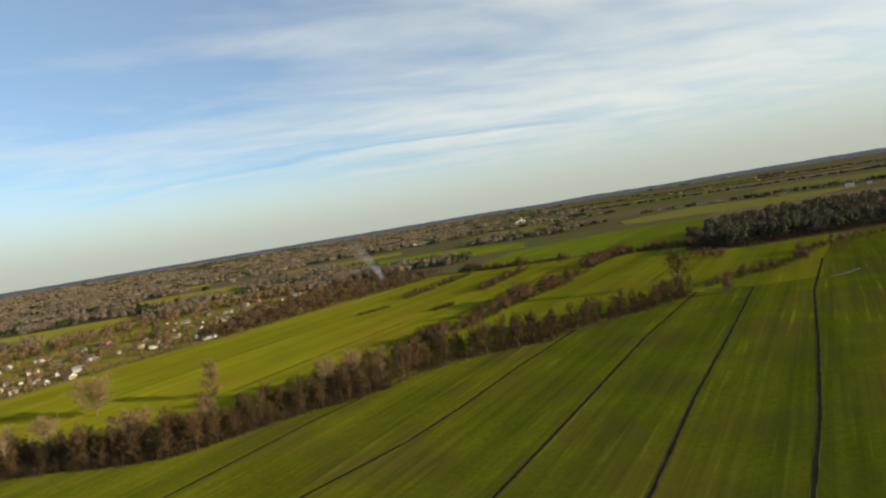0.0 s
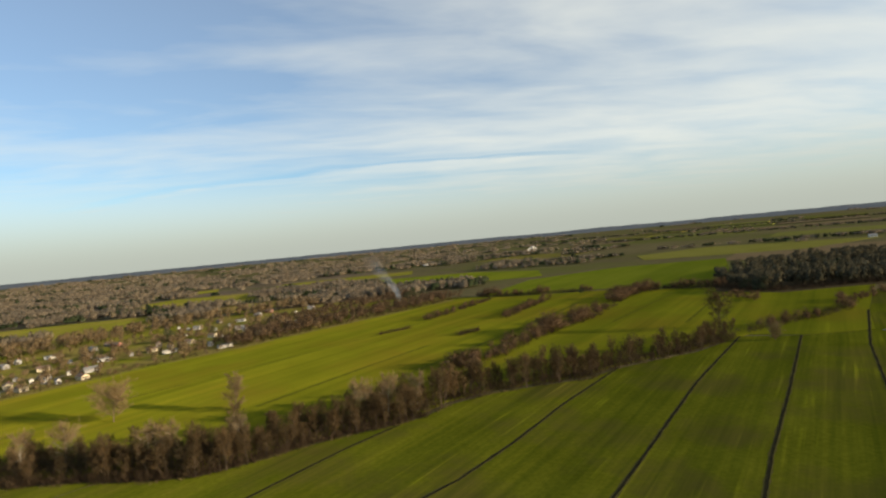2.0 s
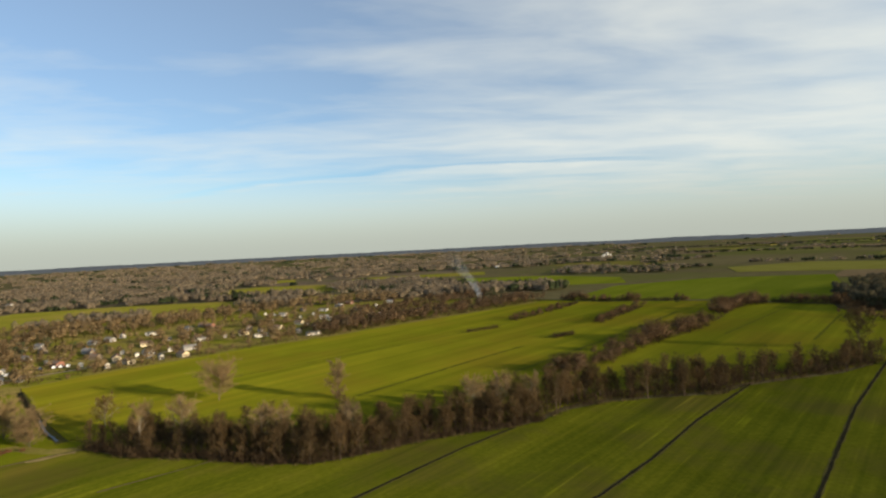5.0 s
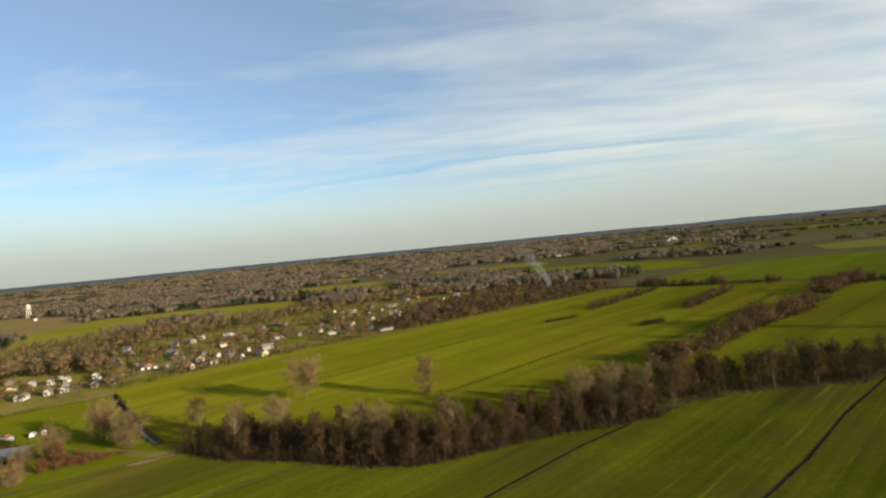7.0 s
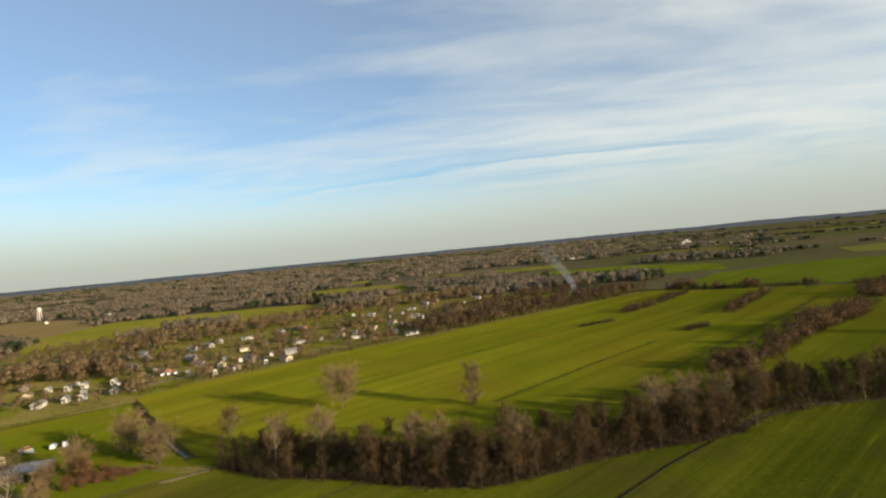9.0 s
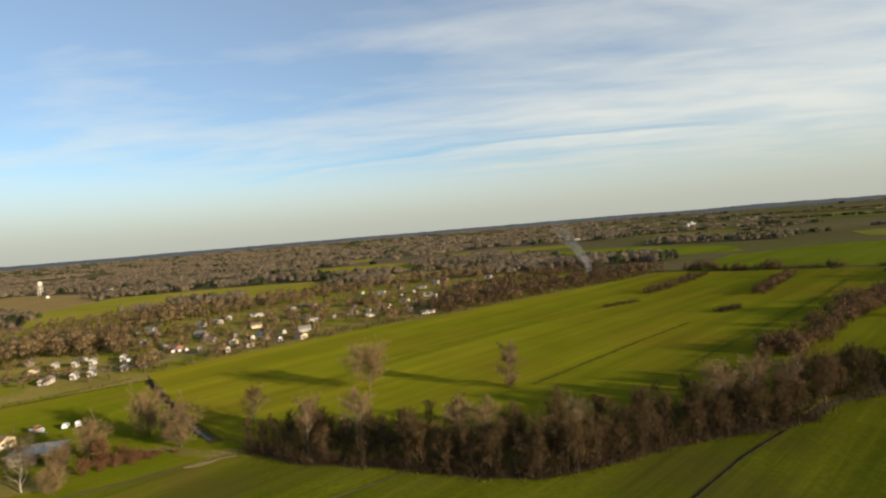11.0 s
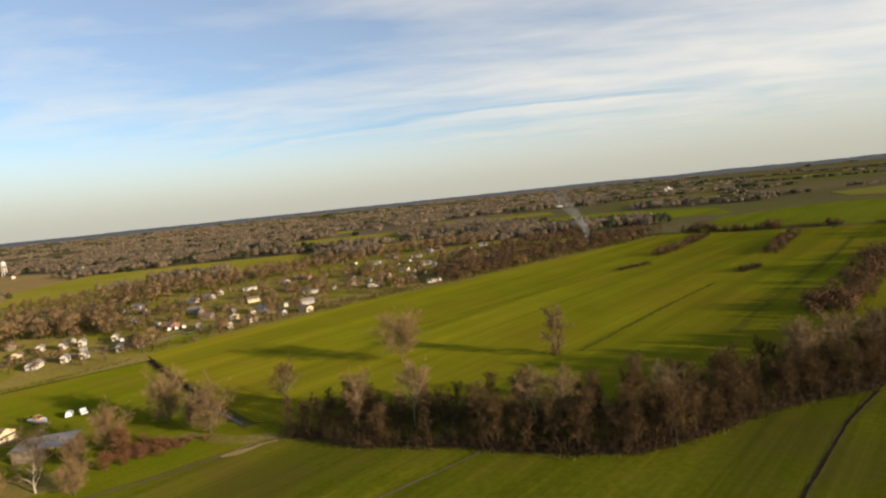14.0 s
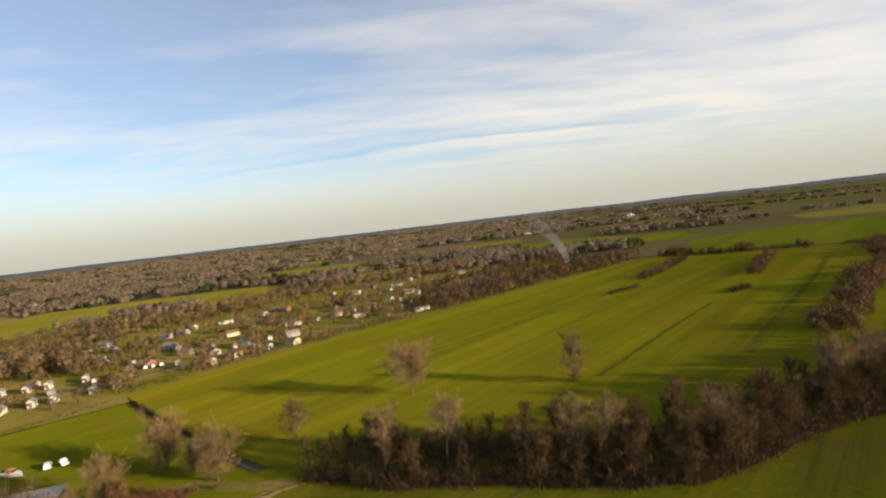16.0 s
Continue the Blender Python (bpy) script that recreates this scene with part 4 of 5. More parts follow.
# straw-coloured dry grass along the foot of the windbreak
rng = random.Random(79)
v, f = [], []
for k in range(5200):
    x, y, dx, dy = along(BELT, length(BELT) * rng.random())
    o = rng.gauss(-0.6, 0.7)
    if noise.noise(Vector((x * 0.12, y * 0.12, 6.0))) < 0.08:
        continue
    p, h, a = Vector((x - dy * o, y + dx * o, -0.05)), rng.uniform(0.2, 0.6), rng.uniform(0, 6.28)
    s = Vector((math.cos(a), math.sin(a), 0)) * rng.uniform(0.05, 0.15)
    i = len(v)
    v.extend([tuple(p - s), tuple(p + s), tuple(p + s * rng.uniform(-1, 1) + Vector((rng.uniform(-0.2, 0.2), rng.uniform(-0.2, 0.2), h)))])
    f.append((i, i + 1, i + 2))
tagged(mesh_object("dry_grass", v, f, "straw"), "straw-coloured dry grass tufts along the windbreak", "grass", kind="stuff")


# ---------------------------------------------------------------- distant woods
def far_woods():
    rng = random.Random(91)
    meadows = [[(320, 560), (517, 672), (640, 580), (505, 435), (440, 470)], [(690, 915), (973, 690), (815, 560), (640, 765)], [(160, 765), (151, 1000), (335, 935), (418, 800), (380, 690), (277, 715)], [(-400, 480), (-480, 590), (-480, 745), (-346, 765), (-166, 750), (-139, 612), (-240, 590), (-305, 575), (-344, 530), (-365, 478)]]
    meadows += CLEARINGS + [[(-480, 610), (-470, 690), (-600, 860), (-800, 960), (-900, 800), (-640, 600)]]
    brown, dark = ([], [], [], []), ([], [], [], [])

    def clump(x, y, wide, tall, n, kind, fine=0.05):
        v, f, nrm, masses = kind
        z = rise(math.hypot(x, y)) - 0.5
        lobes = [(x + rng.gauss(0, 0.55) * wide, y + rng.gauss(0, 0.55) * wide, tall * rng.uniform(0.5, 0.8), wide * rng.uniform(0.2, 0.42)) for _ in range(8)]
        first = len(f)
        for cx, cy, cz, cr in lobes[:6 if tall * 60 > wide * 40 else 4]:
            lump(v, f, nrm, Vector((cx, cy, z + cz * 0.75)), cr * 1.15, tall * rng.uniform(0.3, 0.45), rng, ((-0.6, 0.85), (0.3, 0.9)))
        masses.extend(range(first, len(f)))
        for _ in range(n // 3):
            cx, cy, cz, cr = rng.choice(lobes)
            d = Vector((rng.gauss(0, 1), rng.gauss(0, 1), rng.gauss(0.35, 0.8))).normalized() * rng.uniform(0.45, 1.05)
            p = Vector((cx + d.x * cr, cy + d.y * cr, max(cz + d.z * tall * 0.32, 0.1 * tall)))
            u = Vector((rng.gauss(0, 1), rng.gauss(0, 1), rng.gauss(0, 1))).normalized()
            out = d.normalized()
            u = (u - out * u.dot(out) * 0.6).normalized()
            t = (u.cross(out) + Vector((rng.gauss(0, 0.3), rng.gauss(0, 0.3), rng.gauss(0, 0.3)))).normalized()
            w = tall * fine * rng.uniform(0.6, 1.4)
            p.z += z
            i = len(v)
            v.extend([tuple(p - t * w), tuple(p + t * w), tuple(p + u * w * rng.uniform(1.5, 3.5))])
            f.append((i, i + 1, i + 2))
            puff = (d.normalized() + u * 0.35 + Vector((0, 0, 0.25))).normalized()
            nrm.extend([tuple(puff)] * 3)

    made = 0
    while made < 4600:
        t = rng.random()
        r = 620 * (3700 / 620) ** t
        az = radians(rng.uniform(-62, 76))
        x, y = r * math.sin(az), r * math.cos(az)
        if any(inside(x, y, m) for m in meadows) or (y < 640 and x > -230) or (x > 330 and r < 1000):
            continue
        n = noise.noise(Vector((x / 330, y / 330, 3.0))) + 0.5 * noise.noise(Vector((x / 110, y / 110, 7.0)))
        east = min(max((x / max(y, 1) - 0.15) / 0.6, 0), 1)
        if n < -0.26 + 0.72 * east - 0.2 * (r < 700) + 0.16 * (x > -120 and r < 1500):
            continue
        wide = 7 + r * 0.0055
        kind = dark if rng.random() < 0.10 + 0.22 * east else brown
        clump(x, y, wide, rng.uniform(8, 14), 170 if r < 750 else 110 if r < 1000 else 70 if r < 1800 else 36, kind, 0.032 if r < 750 else 0.045 if r < 1000 else 0.07 if r < 1800 else 0.12)
        made += 1
    # long windbreaks across the eastern plain
    for (ax, ay), (bx, by) in (((790, 1010), (1180, 740)), ((640, 1180), (900, 1330)), ((1000, 1750), (1750, 1150)), ((1100, 2600), (2400, 1500)), ((380, 1330), (760, 1500)), ((-60, 760), (150, 900)), ((430, 1010), (660, 930))):
        d = math.hypot(bx - ax, by - ay)
        for k in range(int(d / 7)):
            q = rng.random()
            clump(ax + (bx - ax) * q + rng.gauss(0, 6), ay + (by - ay) * q + rng.gauss(0, 6), 7, rng.uniform(7, 11), 60, dark if rng.random() < 0.45 else brown)
    tagged(mesh_object("far_woods", brown[0], brown[1], "far_twigs", normals=brown[2], second="far_haze", those=brown[3]), "bare brown winter woods far across the plain, greyed by painted haze", "woods", kind="stuff")
    tagged(mesh_object("evergreen_woods", dark[0], dark[1], "evergreen", normals=dark[2], second="ever_haze", those=dark[3]), "dark evergreen trees scattered through the far woods", "woods", kind="stuff")


far_woods()

# ---------------------------------------------------------------- houses of the village
STYLES = {
    # width, length, wall height, roof height, wall, roof, label
    "shotgun": (3.4, 4.4, 2.9, 1.2, "white_wall", "grey_roof", "small white gabled house beside the village road"),
    "white": (6.0, 9.0, 2.8, 1.6, "white_wall", "grey_roof", "white single-storey house with a grey gable roof"),
    "cream": (6.2, 9.5, 2.8, 1.6, "cream_wall", "brown_roof", "cream single-storey house with a brown gable roof"),
    "brick": (6.5, 10.0, 2.8, 1.6, "brick_wall", "brown_roof", "red brick house with a brown shingle roof"),
    "grey": (6.2, 10.0, 2.8, 1.6, "grey_wall", "grey_roof", "grey house with a weathered shingle roof"),
    "trailer": (4.0, 13.0, 2.7, 0.6, "white_wall", "grey_roof", "long white mobile home on a scrubby lot"),
    "timber": (5.6, 8.5, 2.7, 1.7, "board", "brown_roof", "weathered brown timber house among garden trees"),
    "tin_shed": (3.0, 4.4, 2.2, 0.8, "grey_wall", "rust_metal", "small grey shed with a tin roof in a yard"),
    "shed": (3.2, 4.2, 2.3, 0.9, "white_wall", "grey_roof", "small white garden shed behind a house"),
}
built = {}
homes = []


def house(style):
    w, l, h, rh, wall, roof, label = STYLES[style]
    root = thing("house", 0, 0)
    bm = bmesh.new()
    box(bm, -w / 2, w / 2, -l / 2, l / 2, -0.3, h)
    for s in (-1, 1):
        tri = [bm.verts.new(p) for p in ((-w / 2, s * l / 2, h), (w / 2, s * l / 2, h), (0, s * l / 2, h + rh))]
        inner = [bm.verts.new(p) for p in ((-w / 2, s * (l / 2 - 0.2), h), (w / 2, s * (l / 2 - 0.2), h), (0, s * (l / 2 - 0.2), h + rh))]
        bm.faces.new(tri)
        bm.faces.new(inner)
        for a, b in ((0, 1), (1, 2), (2, 0)):
            bm.faces.new((tri[a], tri[b], inner[b], inner[a]))
    part("wall", bm, wall, root)
    bm = bmesh.new()
    e, t = 0.45, 0.16
    slope = rh / (w / 2)
    for s in (-1, 1):
        lo = (s * (w / 2 + e), h - e * slope)
        pts = [(lo[0], lo[1] + 0.03), (0, h + rh + 0.03), (0, h + rh + t + 0.03), (lo[0], lo[1] + t + 0.03)]
        front = [bm.verts.new((x, -l / 2 - e, z)) for x, z in pts]
        back = [bm.verts.new((x, l / 2 + e, z)) for x, z in pts]
        bm.faces.new(front)
        bm.faces.new(back)
        for k in range(4):
            bm.faces.new((front[k], front[(k + 1) % 4], back[(k + 1) % 4], back[k]))
    part("roof", bm, roof, root)
    if "shed" not in style:
        spots = [(0, -l / 2, 0), (w / 2, -l * 0.27, 1), (w / 2, l * 0.27, 1), (-w / 2, -l * 0.27, 1), (-w / 2, l * 0.27, 1), (w * 0.28, l / 2, 0), (-w * 0.3, -l / 2, 0)]
        for n, (x, y, side) in enumerate(spots):
            bm = bmesh.new()
            if n == 0:
                box(bm, -0.5, 0.5, y - 0.05, y + 0.05, 0.1, 2.15)
                door = part("door", bm, "board", root, "dark wooden front door")
                continue
            if side:
                box(bm, x - 0.05, x + 0.05, y - 0.65, y + 0.65, 1.0, 2.3)
            else:
                box(bm, x - 0.6, x + 0.6, y - 0.05, y + 0.05, 1.0, 2.3)
            win = part("window", bm, "trim", root)
            bm = bmesh.new()
            if side:
                box(bm, x - 0.08, x + 0.08, y - 0.52, y + 0.52, 1.13, 2.17)
            else:
                box(bm, x - 0.47, x + 0.47, y - 0.08, y + 0.08, 1.13, 2.17)
            part("pane", bm, "glass", win)
        if style not in ("shotgun", "trailer"):
            bm = bmesh.new()
            box(bm, w * 0.12, w * 0.12 + 0.6, l * 0.2, l * 0.2 + 0.6, h, h + rh + 0.7)
            part("chimney", bm, "brick_wall", root)
        bm = bmesh.new()
        box(bm, -w * 0.32, w * 0.32, -l / 2 - 2.0, -l / 2 - 0.5, -0.3, 0.15)
        for x in (-w * 0.3, w * 0.3):
            box(bm, x - 0.07, x + 0.07, -l / 2 - 1.95, -l / 2 - 1.8, 0.15, h - 0.5)
        box(bm, -w * 0.36, w * 0.36, -l / 2 - 2.1, -l / 2 - 0.5, h - 0.55, h - 0.43)
        part("porch", bm, "board", root)
    return tagged(root, label, "house", "village houses")


def settle(style, x, y, turn, size=0.8):
    homes.append((x, y))
    m = Matrix.Translation((x, y, 0.12)) @ Matrix.Rotation(radians(turn), 4, "Z") @ Matrix.Diagonal((size, size, size, 1))
    if style in built:
        ob = copy_thing(built[style], Matrix.Identity(4))
    else:
        ob = built[style] = house(style)
    ob.matrix_world = m


# the row of small white houses along the western road
for x, y, turn in ((-219, 286, 18), (-208, 287, 16), (-200, 290, 14), (-187, 257, 16), (-180, 260, 14), (-185, 294, 20), (-168, 268, 22), (-160, 272, 24)):
    settle("shotgun", x, y, turn, 0.85)
settle("white", -197, 251, 10, 0.75)
settle("cream", -225, 278, 20, 0.6)
# the middle of the village
for style, x, y, turn in (("grey", -228, 398, 70), ("shed", -233, 388, 20), ("grey", -203, 342, 60), ("brick", -164, 312, 60), ("white", -189, 400, 70), ("grey", -182, 411, 60), ("white", -181, 429, 30), ("trailer", -160, 437, 110),
                          ("cream", -138, 376, 120), ("white", -119, 338, 60), ("cream", -132, 321, 30), ("shotgun", -125, 296, 40), ("cream", -117, 306, 50), ("shed", -124, 332, 30), ("shotgun", -101, 315, 40), ("cream", -89, 320, 50)):
    settle(style, x, y, turn)
for style, x, y, turn in (("shed", -107, 344, 20), ("trailer", -100, 385, 95), ("brick", -121, 466, 60), ("grey", -136, 455, 40), ("grey", -170, 358, 70), ("shed", -89, 544, 20), ("white", -66, 523, 70), ("shed", -76, 528, 30),
                          ("shed", -66, 480, 10), ("trailer", -28, 550, 70), ("brick", -5, 612, 60), ("grey", -15, 588, 60), ("white", 45, 598, 70), ("shed", 29, 571, 20), ("cream", 24, 498, 120), ("grey", 38, 476, 120)):
    settle(style, x, y, turn)
for style, x, y, turn in (("cream", -73, 404, 110), ("trailer", -55, 387, 112), ("shed", -27, 441, 20), ("cream", -50, 426, 70), ("shotgun", -11, 467, 50), ("shotgun", -27, 397, 50), ("trailer", -13, 380, 118), ("shed", -44, 500, 15)):
    settle(style, x, y, turn)
for style, x, y, turn in (("timber", -106, 396, 60), ("grey", -123, 413, 30), ("timber", -130, 474, 80), ("timber", -107, 568, 20), ("cream", -36, 449, 60), ("grey", -18, 482, 100), ("timber", -163, 349, 40), ("timber", -150, 330, 75), ("grey", -94, 345, 120), ("timber", -76, 432, 20), ("timber", -210, 372, 50), ("grey", 10, 540, 60), ("timber", -52, 560, 40), ("timber", -245, 300, 30), ("tin_shed", -140, 345, 20), ("tin_shed", -112, 322, 60), ("tin_shed", -146, 306, 30), ("tin_shed", -176, 322, 50), ("tin_shed", -85, 395, 10), ("tin_shed", -62, 414, 70), ("tin_shed", -130, 398, 0), ("tin_shed", -20, 430, 30), ("tin_shed", -34, 520, 20), ("tin_shed", -190, 275, 15), ("tin_shed", -212, 300, 60), ("tin_shed", 0, 455, 45)):
    settle(style, x, y, turn)
settle("cream", -146, 164, 80, 0.9)
# garden trees in between the houses
rng = random.Random(64)
spots = []
while len(spots) < 270:
    q, o = rng.random(), rng.uniform(2, 120)
    x, y, dx, dy = along(FIELD_EDGE, length(FIELD_EDGE[:7]) * q)
    x, y = x - dy * o + rng.uniform(-6, 6), y + dx * o + rng.uniform(-6, 6)
    if min(math.hypot(x - a, y - b) for a, b in homes) > 6.5 and noise.noise(Vector((x / 30, y / 30, 9.0))) > -0.02:
        h = rng.choice((rng.uniform(3.5, 7), rng.uniform(7, 13)))
        spots.append((x, y, h, h * rng.uniform(0.6, 0.95)))
for _ in range(70):
    x, y = rng.uniform(-250, -150), rng.uniform(244, 340)
    if y > 250 + (x + 150) * 0.35 and min(math.hypot(x - a, y - b) for a, b in homes) > 5:
        h = rng.uniform(2.5, 8)
        spots.append((x, y, h, h * rng.uniform(0.6, 0.95)))
woodland("garden_trees", spots, 44, "leafless brown garden trees and shrubs between the houses", bits=150, lobes=5)
# houses and barns far across the plain
for style, x, y, turn, s in (("white", 355, 1420, 80, 1.6), ("trailer", 330, 1400, 100, 1.5), ("trailer", 415, 1410, 95, 2.0), ("white", 1028, 722, 60, 1.3), ("tin_shed", 1046, 700, 60, 1.5), ("white", -60, 930, 60, 1.0), ("shed", 60, 1010, 60, 1.2), ("white", -570, 870, 60, 1.4), ("shed", -660, 850, 30, 1.4)):
    settle(style, x, y, turn, s)


# ---------------------------------------------------------------- grain silos and water tower on the plain
def silo_pair(x, y):
    root = thing("grain_store", x, y)
    for n, (dx, r, h) in enumerate(((-9, 4.2, 9), (2, 5, 13), (12, 3.8, 8))):
        bm = bmesh.new()
        cylinder(bm, r, r, -0.5, h, dx, 0, 20)
        silo = part("silo", bm, "white_wall", root, "round white grain silo")
        bm = bmesh.new()
        cylinder(bm, r + 0.3, 0.5, h, h + r * 0.5, dx, 0, 20)
        part("cap", bm, "light_roof", silo)
    bm = bmesh.new()
    box(bm, -23, -14, -4, 4, -0.5, 5.5, 0.2)
    part("shed", bm, "white_wall", root)
    tagged(root, "white grain silos with a shed far across the fields", "silo")


silo_pair(780, 1760)


def water_tower(x, y):
    root = thing("water_tower", x, y)
    bm = bmesh.new()
    for r0, r1, z0, z1 in ((2.4, 3.6, 17, 18.5), (3.6, 3.6, 18.5, 23.5), (3.6, 0.3, 23.5, 26)):
        cylinder(bm, r0, r1, z0, z1, 0, 0, 20)
    part("tank", bm, "white_wall", root)
    bm = bmesh.new()
    cylinder(bm, 0.8, 0.8, -0.5, 17.3, 0, 0, 10)
    part("riser", bm, "white_wall", root)
    for k in range(6):
        a = math.pi * k / 3
        v, f = [], []
        tube(v, f, Vector((math.cos(a) * 4.1, math.sin(a) * 4.1, -0.5)), Vector((math.cos(a) * 3.3, math.sin(a) * 3.3, 19)), 0.35, 0.3, 6)
        mesh_object("leg", v, f, "white_wall", root)
    bm = bmesh.new()
    cylinder(bm, 4.2, 4.2, 18.3, 18.6, 0, 0, 20)
    part("walkway", bm, "rust_metal", root)
    tagged(root, "tall white water tower on legs above the trees", "water tower")


water_tower(-735, 930)


# ---------------------------------------------------------------- the farm yard
def farm_shed(x, y, turn):
    root = thing("farm_shed", x, y, 0.0, turn)
    l, w, h = 13.5, 7.5, 3.2
    for k in range(6):
        for s in (-1, 1):
            bm = bmesh.new()
            px = -l / 2 + 0.3 + k * (l - 0.6) / 5
            box(bm, px - 0.12, px + 0.12, s * w / 2 - 0.12, s * w / 2 + 0.12, -0.2, h + (0.5 if s > 0 else 0))
            part("post", bm, "board", root)
    bm = bmesh.new()
    box(bm, -l / 2, l / 2, w / 2 - 0.05, w / 2 + 0.05, 0, h + 0.4)
    part("back_wall", bm, "board", root)
    bm = bmesh.new()
    box(bm, -l / 2, -l / 2 + 0.1, -w / 2, w / 2 - 0.06, 0, h)
    part("side_wall", bm, "board", root)
    bm = bmesh.new()
    box(bm, -l / 2 + 0.11, l * 0.1, -w / 2 - 0.05, -w / 2 + 0.05, 0, h - 0.1)
    part("front_wall", bm, "board", root)
    n = 12
    for k in range(n):
        bm = bmesh.new()
        a, b = -l / 2 - 0.5 + k * (l + 1) / n, -l / 2 - 0.5 + (k + 1) * (l + 1) / n
        vs = [bm.verts.new(p) for p in ((a, -w / 2 - 0.6, h + 0.02), (b, -w / 2 - 0.6, h + 0.02), (b, w / 2 + 0.5, h + 0.62), (a, w / 2 + 0.5, h + 0.62))]
        top = [bm.verts.new((v.co.x + (0.03 if i in (0, 3) else -0.03), v.co.y, v.co.z + 0.08 + 0.03 * (k % 2))) for i, v in enumerate(vs)]
        bm.faces.new(vs)
        bm.faces.new(top)
        for i in range(4):
            bm.faces.new((vs[i], vs[(i + 1) % 4], top[(i + 1) % 4], top[i]))
        part("roof_sheet", bm, "rust_metal", root)
    tagged(root, "long open farm shed with a weathered grey tin roof", "shed")


farm_shed(-121.5, 151, 10)


def vehicle(x, y, turn, paint, label, kind="van"):
    """A parked car: body with a tapered cab, windows, lamps and wheels."""
    root = thing("car", x, y, -0.02, turn)
    l, w = (5.4, 1.95) if kind == "pickup" else (4.7, 1.85)
    bm = bmesh.new()
    box(bm, -l / 2, l / 2, -w / 2, w / 2, 0.38, 0.98, 0.1)
    cab0, cab1 = (-0.5, 1.4) if kind == "pickup" else (-l / 2 + 0.2, l / 2 - 1.4)
    low = [(cab0, -w / 2 + 0.08), (cab1, -w / 2 + 0.08), (cab1, w / 2 - 0.08), (cab0, w / 2 - 0.08)]
    top = [(cab0 + 0.25, -w / 2 + 0.25), (cab1 - 0.6, -w / 2 + 0.25), (cab1 - 0.6, w / 2 - 0.25), (cab0 + 0.25, w / 2 - 0.25)]
    a, b = [bm.verts.new((px, py, 0.9)) for px, py in low], [bm.verts.new((px, py, 1.72)) for px, py in top]
    bm.faces.new(b)
    for i in range(4):
        bm.faces.new((a[i], a[(i + 1) % 4], b[(i + 1) % 4], b[i]))
    body = part("body", bm, paint, root)
    for s in (-1, 1):
        bm = bmesh.new()
        vs = [bm.verts.new(p) for p in ((cab0 + 0.2, s * (w / 2 - 0.10), 1.05), (cab1 - 0.25, s * (w / 2 - 0.10), 1.05), (cab1 - 0.68, s * (w / 2 - 0.21), 1.6), (cab0 + 0.32, s * (w / 2 - 0.21), 1.6))]
        bm.faces.new(vs)
        bmesh.ops.solidify(bm, geom=bm.faces[:], thickness=0.03)
        part("side_window", bm, "glass", body)
        bm = bmesh.new()
        box(bm, l / 2 - 0.02, l / 2 + 0.03, s * 0.65 - 0.16, s * 0.65 + 0.16, 0.68, 0.86)
        part("headlight", bm, "trim", body)
    bm = bmesh.new()
    vs = [bm.verts.new(p) for p in ((cab1 + 0.01, -w / 2 + 0.2, 1.02), (cab1 + 0.01, w / 2 - 0.2, 1.02), (cab1 - 0.56, w / 2 - 0.32, 1.64), (cab1 - 0.56, -w / 2 + 0.32, 1.64))]
    bm.faces.new(vs)
    bmesh.ops.solidify(bm, geom=bm.faces[:], thickness=0.03)
    part("windscreen", bm, "glass", body)
    for px in (-l * 0.3, l * 0.31):
        for s in (-1, 1):
            bm = bmesh.new()
            bmesh.ops.create_cone(bm, cap_ends=True, segments=16, radius1=0.36, radius2=0.36, depth=0.24, matrix=Matrix.Translation((px, s * (w / 2 - 0.1), 0.36)) @ Matrix.Rotation(radians(90), 4, "X"))
            wheel = part("wheel", bm, "tyre", root)
            bm = bmesh.new()
            bmesh.ops.create_cone(bm, cap_ends=True, segments=12, radius1=0.2, radius2=0.17, depth=0.03, matrix=Matrix.Translation((px, s * (w / 2 + 0.035), 0.36)) @ Matrix.Rotation(radians(90), 4, "X"))
            part("rim", bm, "trim", wheel)
    return tagged(root, label, "car", "parked cars")


vehicle(-134.9, 180.3, 118, "car_white", "white van parked on the grass of the farm yard")
vehicle(-131.0, 181.4, 130, "car_white", "white pickup truck parked on the grass of the farm yard", "pickup")
for n, (x, y) in enumerate(((-169, 304), (-162, 306), (-158.5, 307), (-155, 308.5), (-179, 290))):
    vehicle(x, y, 110, "car_white" if n else "car_dark", "white car parked beside the village road" if n else "dark car parked beside the village road")


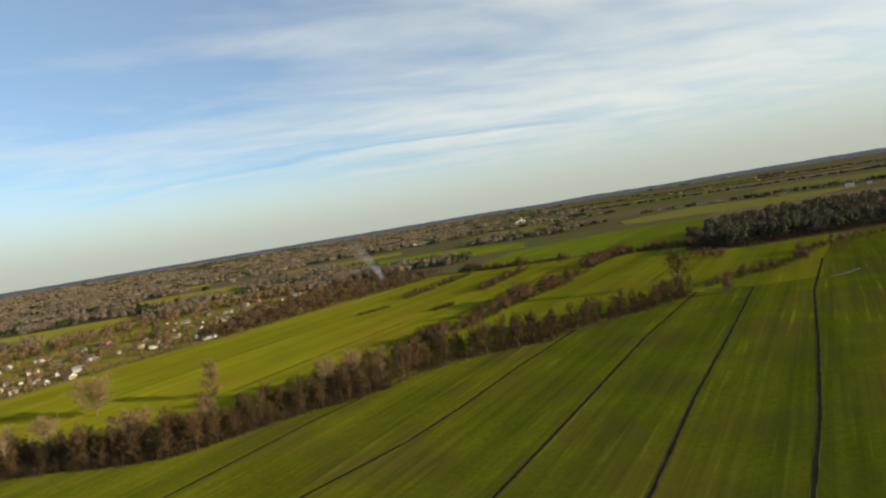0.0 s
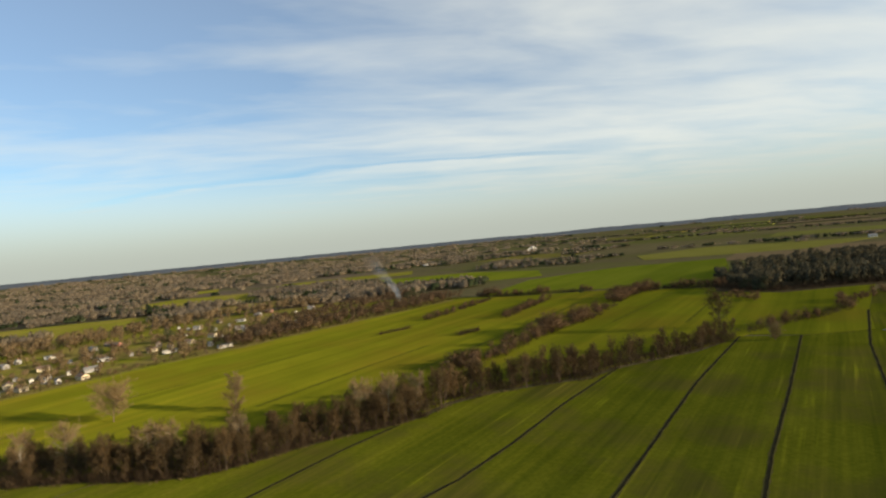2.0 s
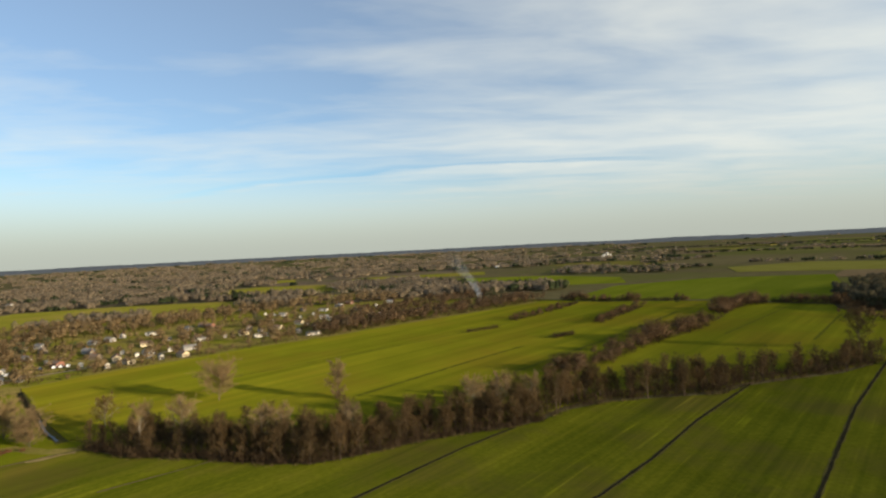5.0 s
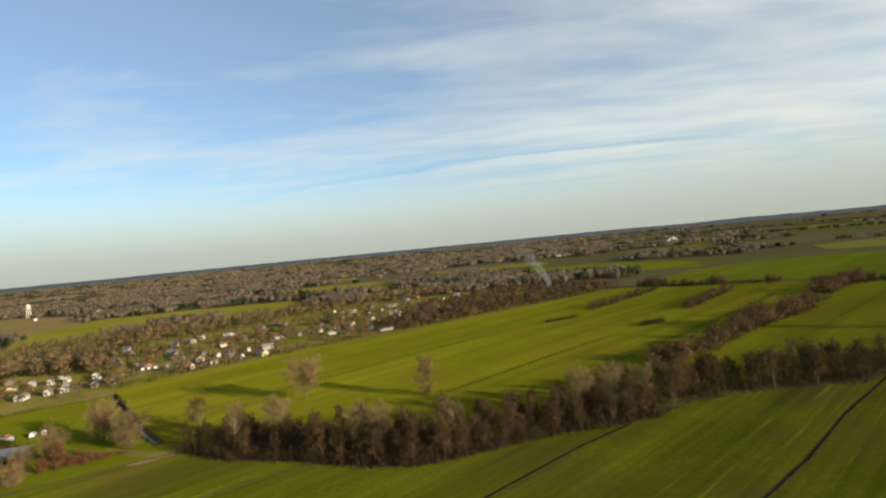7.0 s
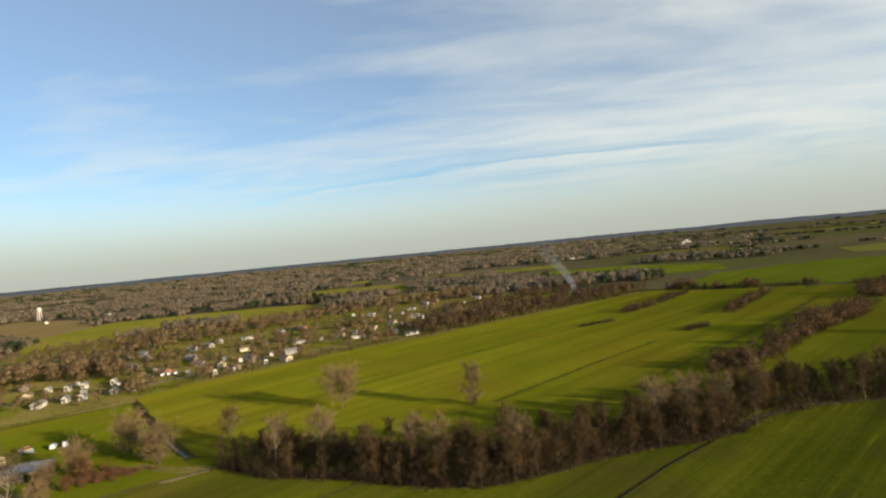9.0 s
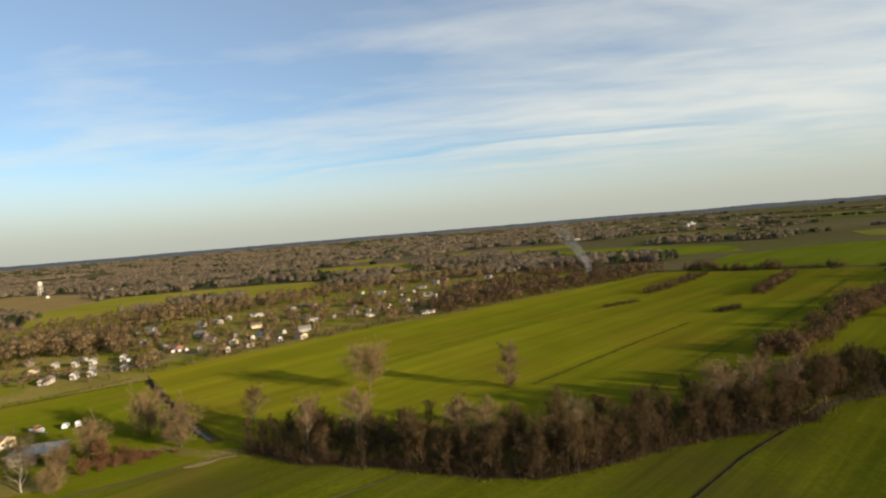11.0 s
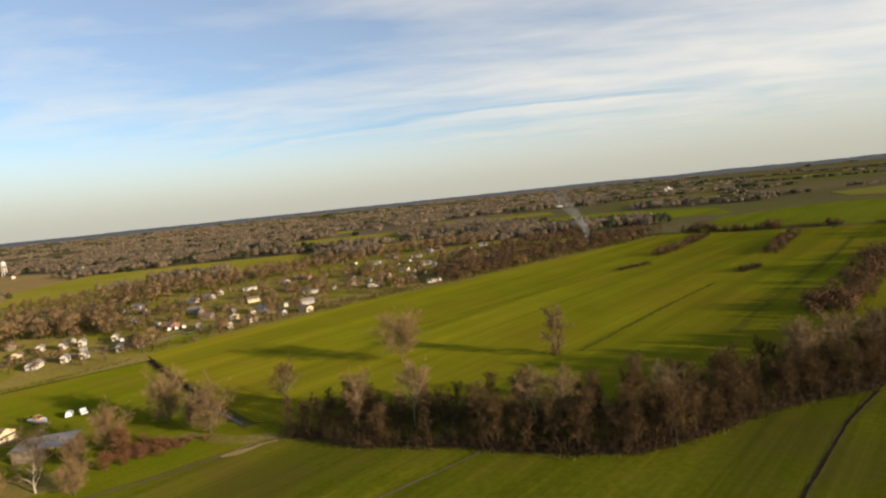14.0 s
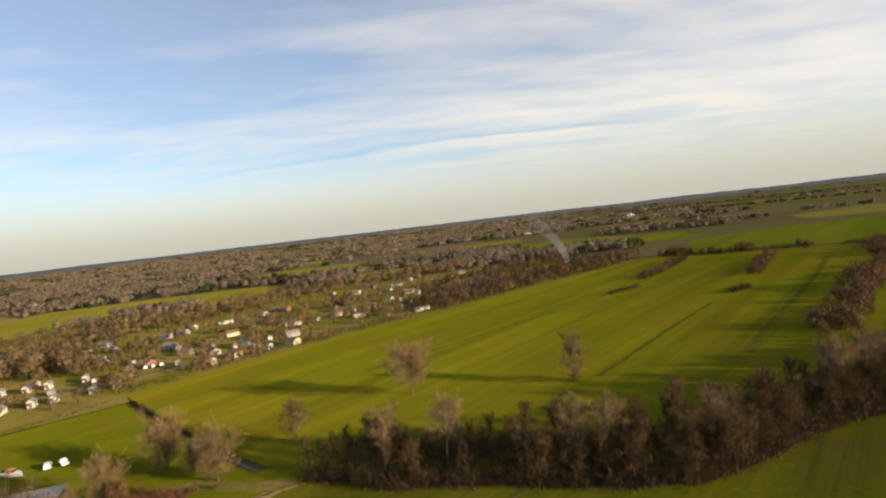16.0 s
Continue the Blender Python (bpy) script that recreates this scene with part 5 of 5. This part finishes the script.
def boat(x, y, turn):
    root = thing("boat", x, y, 0.0, turn)
    bm = bmesh.new()
    rings = []
    for k in range(9):
        t = k / 8
        px, half = -3.2 + 6.4 * t, 1.2 * (1 - max(0, t - 0.45) ** 2 * 3.2)
        half = max(half, 0.05)
        keel = 0.55 + 0.5 * max(0, t - 0.5) ** 2 * 2
        rings.append([bm.verts.new(p) for p in ((px, -half, 1.45 + 0.2 * t), (px, -half * 0.8, 0.9), (px, 0, keel), (px, half * 0.8, 0.9), (px, half, 1.45 + 0.2 * t))])
    for a, b in zip(rings, rings[1:]):
        for i in range(4):
            bm.faces.new((a[i], a[i + 1], b[i + 1], b[i]))
        bm.faces.new((a[4], a[0], b[0], b[4]))
    bm.faces.new(rings[0])
    bm.faces.new(rings[-1])
    part("hull", bm, "car_white", root)
    bm = bmesh.new()
    box(bm, -1.6, 0.4, -0.75, 0.75, 1.45, 2.35, 0.12)
    part("cabin", bm, "orange", root, "faded orange cabin cover")
    bm = bmesh.new()
    box(bm, 0.38, 0.5, -0.65, 0.65, 1.8, 2.3, 0.03)
    part("windscreen", bm, "glass", root)
    bm = bmesh.new()
    box(bm, -3.6, -3.2, -0.25, 0.25, 0.9, 1.9, 0.08)
    part("outboard_motor", bm, "tyre", root)
    bm = bmesh.new()
    for s in (-1, 1):
        box(bm, -2.6, 3.6, s * 0.6 - 0.06, s * 0.6 + 0.06, 0.48, 0.6)
    box(bm, 3.5, 4.6, -0.06, 0.06, 0.48, 0.6)
    trailer = part("trailer", bm, "rust_metal", root)
    for s in (-1, 1):
        bm = bmesh.new()
        bmesh.ops.create_cone(bm, cap_ends=True, segments=14, radius1=0.32, radius2=0.32, depth=0.2, matrix=Matrix.Translation((-0.9, s * 1.05, 0.32)) @ Matrix.Rotation(radians(90), 4, "X"))
        part("wheel", bm, "tyre", trailer)
    root.scale = (1.2, 1.2, 1.2)
    tagged(root, "white motor boat with an orange cabin on a trailer", "boat")


boat(-141, 175.5, -25)


# ---------------------------------------------------------------- smoke over the trees
def smoke(x, y):
    m = bpy.data.materials.new("thin_smoke")
    m.use_nodes = True
    nt = m.node_tree
    N, L = nt.nodes.new, nt.links.new
    nt.nodes.clear()
    out, mix, clear, body = N("ShaderNodeOutputMaterial"), N("ShaderNodeMixShader"), N("ShaderNodeBsdfTransparent"), N("ShaderNodeAddShader")
    for i, (kind, c) in enumerate((("ShaderNodeBsdfDiffuse", (0.40, 0.43, 0.48, 1)), ("ShaderNodeBsdfTranslucent", (0.40, 0.43, 0.48, 1)))):
        lit = N(kind)
        lit.inputs[0].default_value = c
        L(lit.outputs[0], body.inputs[i])
    co, sep, fade, tex, mul = N("ShaderNodeTexCoord"), N("ShaderNodeSeparateXYZ"), N("ShaderNodeMapRange"), N("ShaderNodeTexNoise"), N("ShaderNodeMath")
    L(co.outputs["Object"], sep.inputs[0])
    L(sep.outputs[2], fade.inputs[0])
    for i, v in enumerate((3.0, 62.0, 0.10, 0.0)):
        fade.inputs[1 + i].default_value = v
    tex.inputs["Scale"].default_value, tex.inputs["Detail"].default_value = 0.22, 4.0
    L(co.outputs["Object"], tex.inputs["Vector"])
    contrast = N("ShaderNodeMapRange")
    contrast.inputs[1].default_value, contrast.inputs[2].default_value = 0.30, 0.75
    L(tex.outputs["Fac"], contrast.inputs[0])
    mul.operation = "MULTIPLY"
    L(fade.outputs[0], mul.inputs[0])
    L(contrast.outputs[0], mul.inputs[1])
    L(mul.outputs[0], mix.inputs[0])
    L(clear.outputs[0], mix.inputs[1])
    L(body.outputs[0], mix.inputs[2])
    L(mix.outputs[0], out.inputs[0])
    M["smoke"] = m
    root = thing("smoke_plume", x, y)
    rng = random.Random(5)
    for layer in range(3):
        v, f, rings, sides = [], [], 22, 14
        for k in range(rings):
            t = k / (rings - 1)
            z = 66 * t
            cx, cy = -34 * t ** 1.3 + 2.2 * math.sin(7 * t), 10 * t ** 1.3
            r = (2.0 + 10.0 * t ** 1.1) * (0.4 + 0.3 * layer)
            for s in range(sides):
                a = 2 * math.pi * s / sides
                q = r * (1 + 0.35 * noise.noise(Vector((math.cos(a) * 1.3 + layer * 3, math.sin(a) * 1.3, z * 0.13))))
                v.append((cx + math.cos(a) * q, cy + math.sin(a) * q, z))
        for k in range(rings - 1):
            for s in range(sides):
                n = (s + 1) % sides
                f.append((k * sides + s, k * sides + n, (k + 1) * sides + n, (k + 1) * sides + s))
        mesh_object("smoke_veil", v, f, "smoke", root).visible_shadow = False
    tagged(root, "thin pale smoke drifting up from behind the trees", "smoke")


smoke(146, 545)
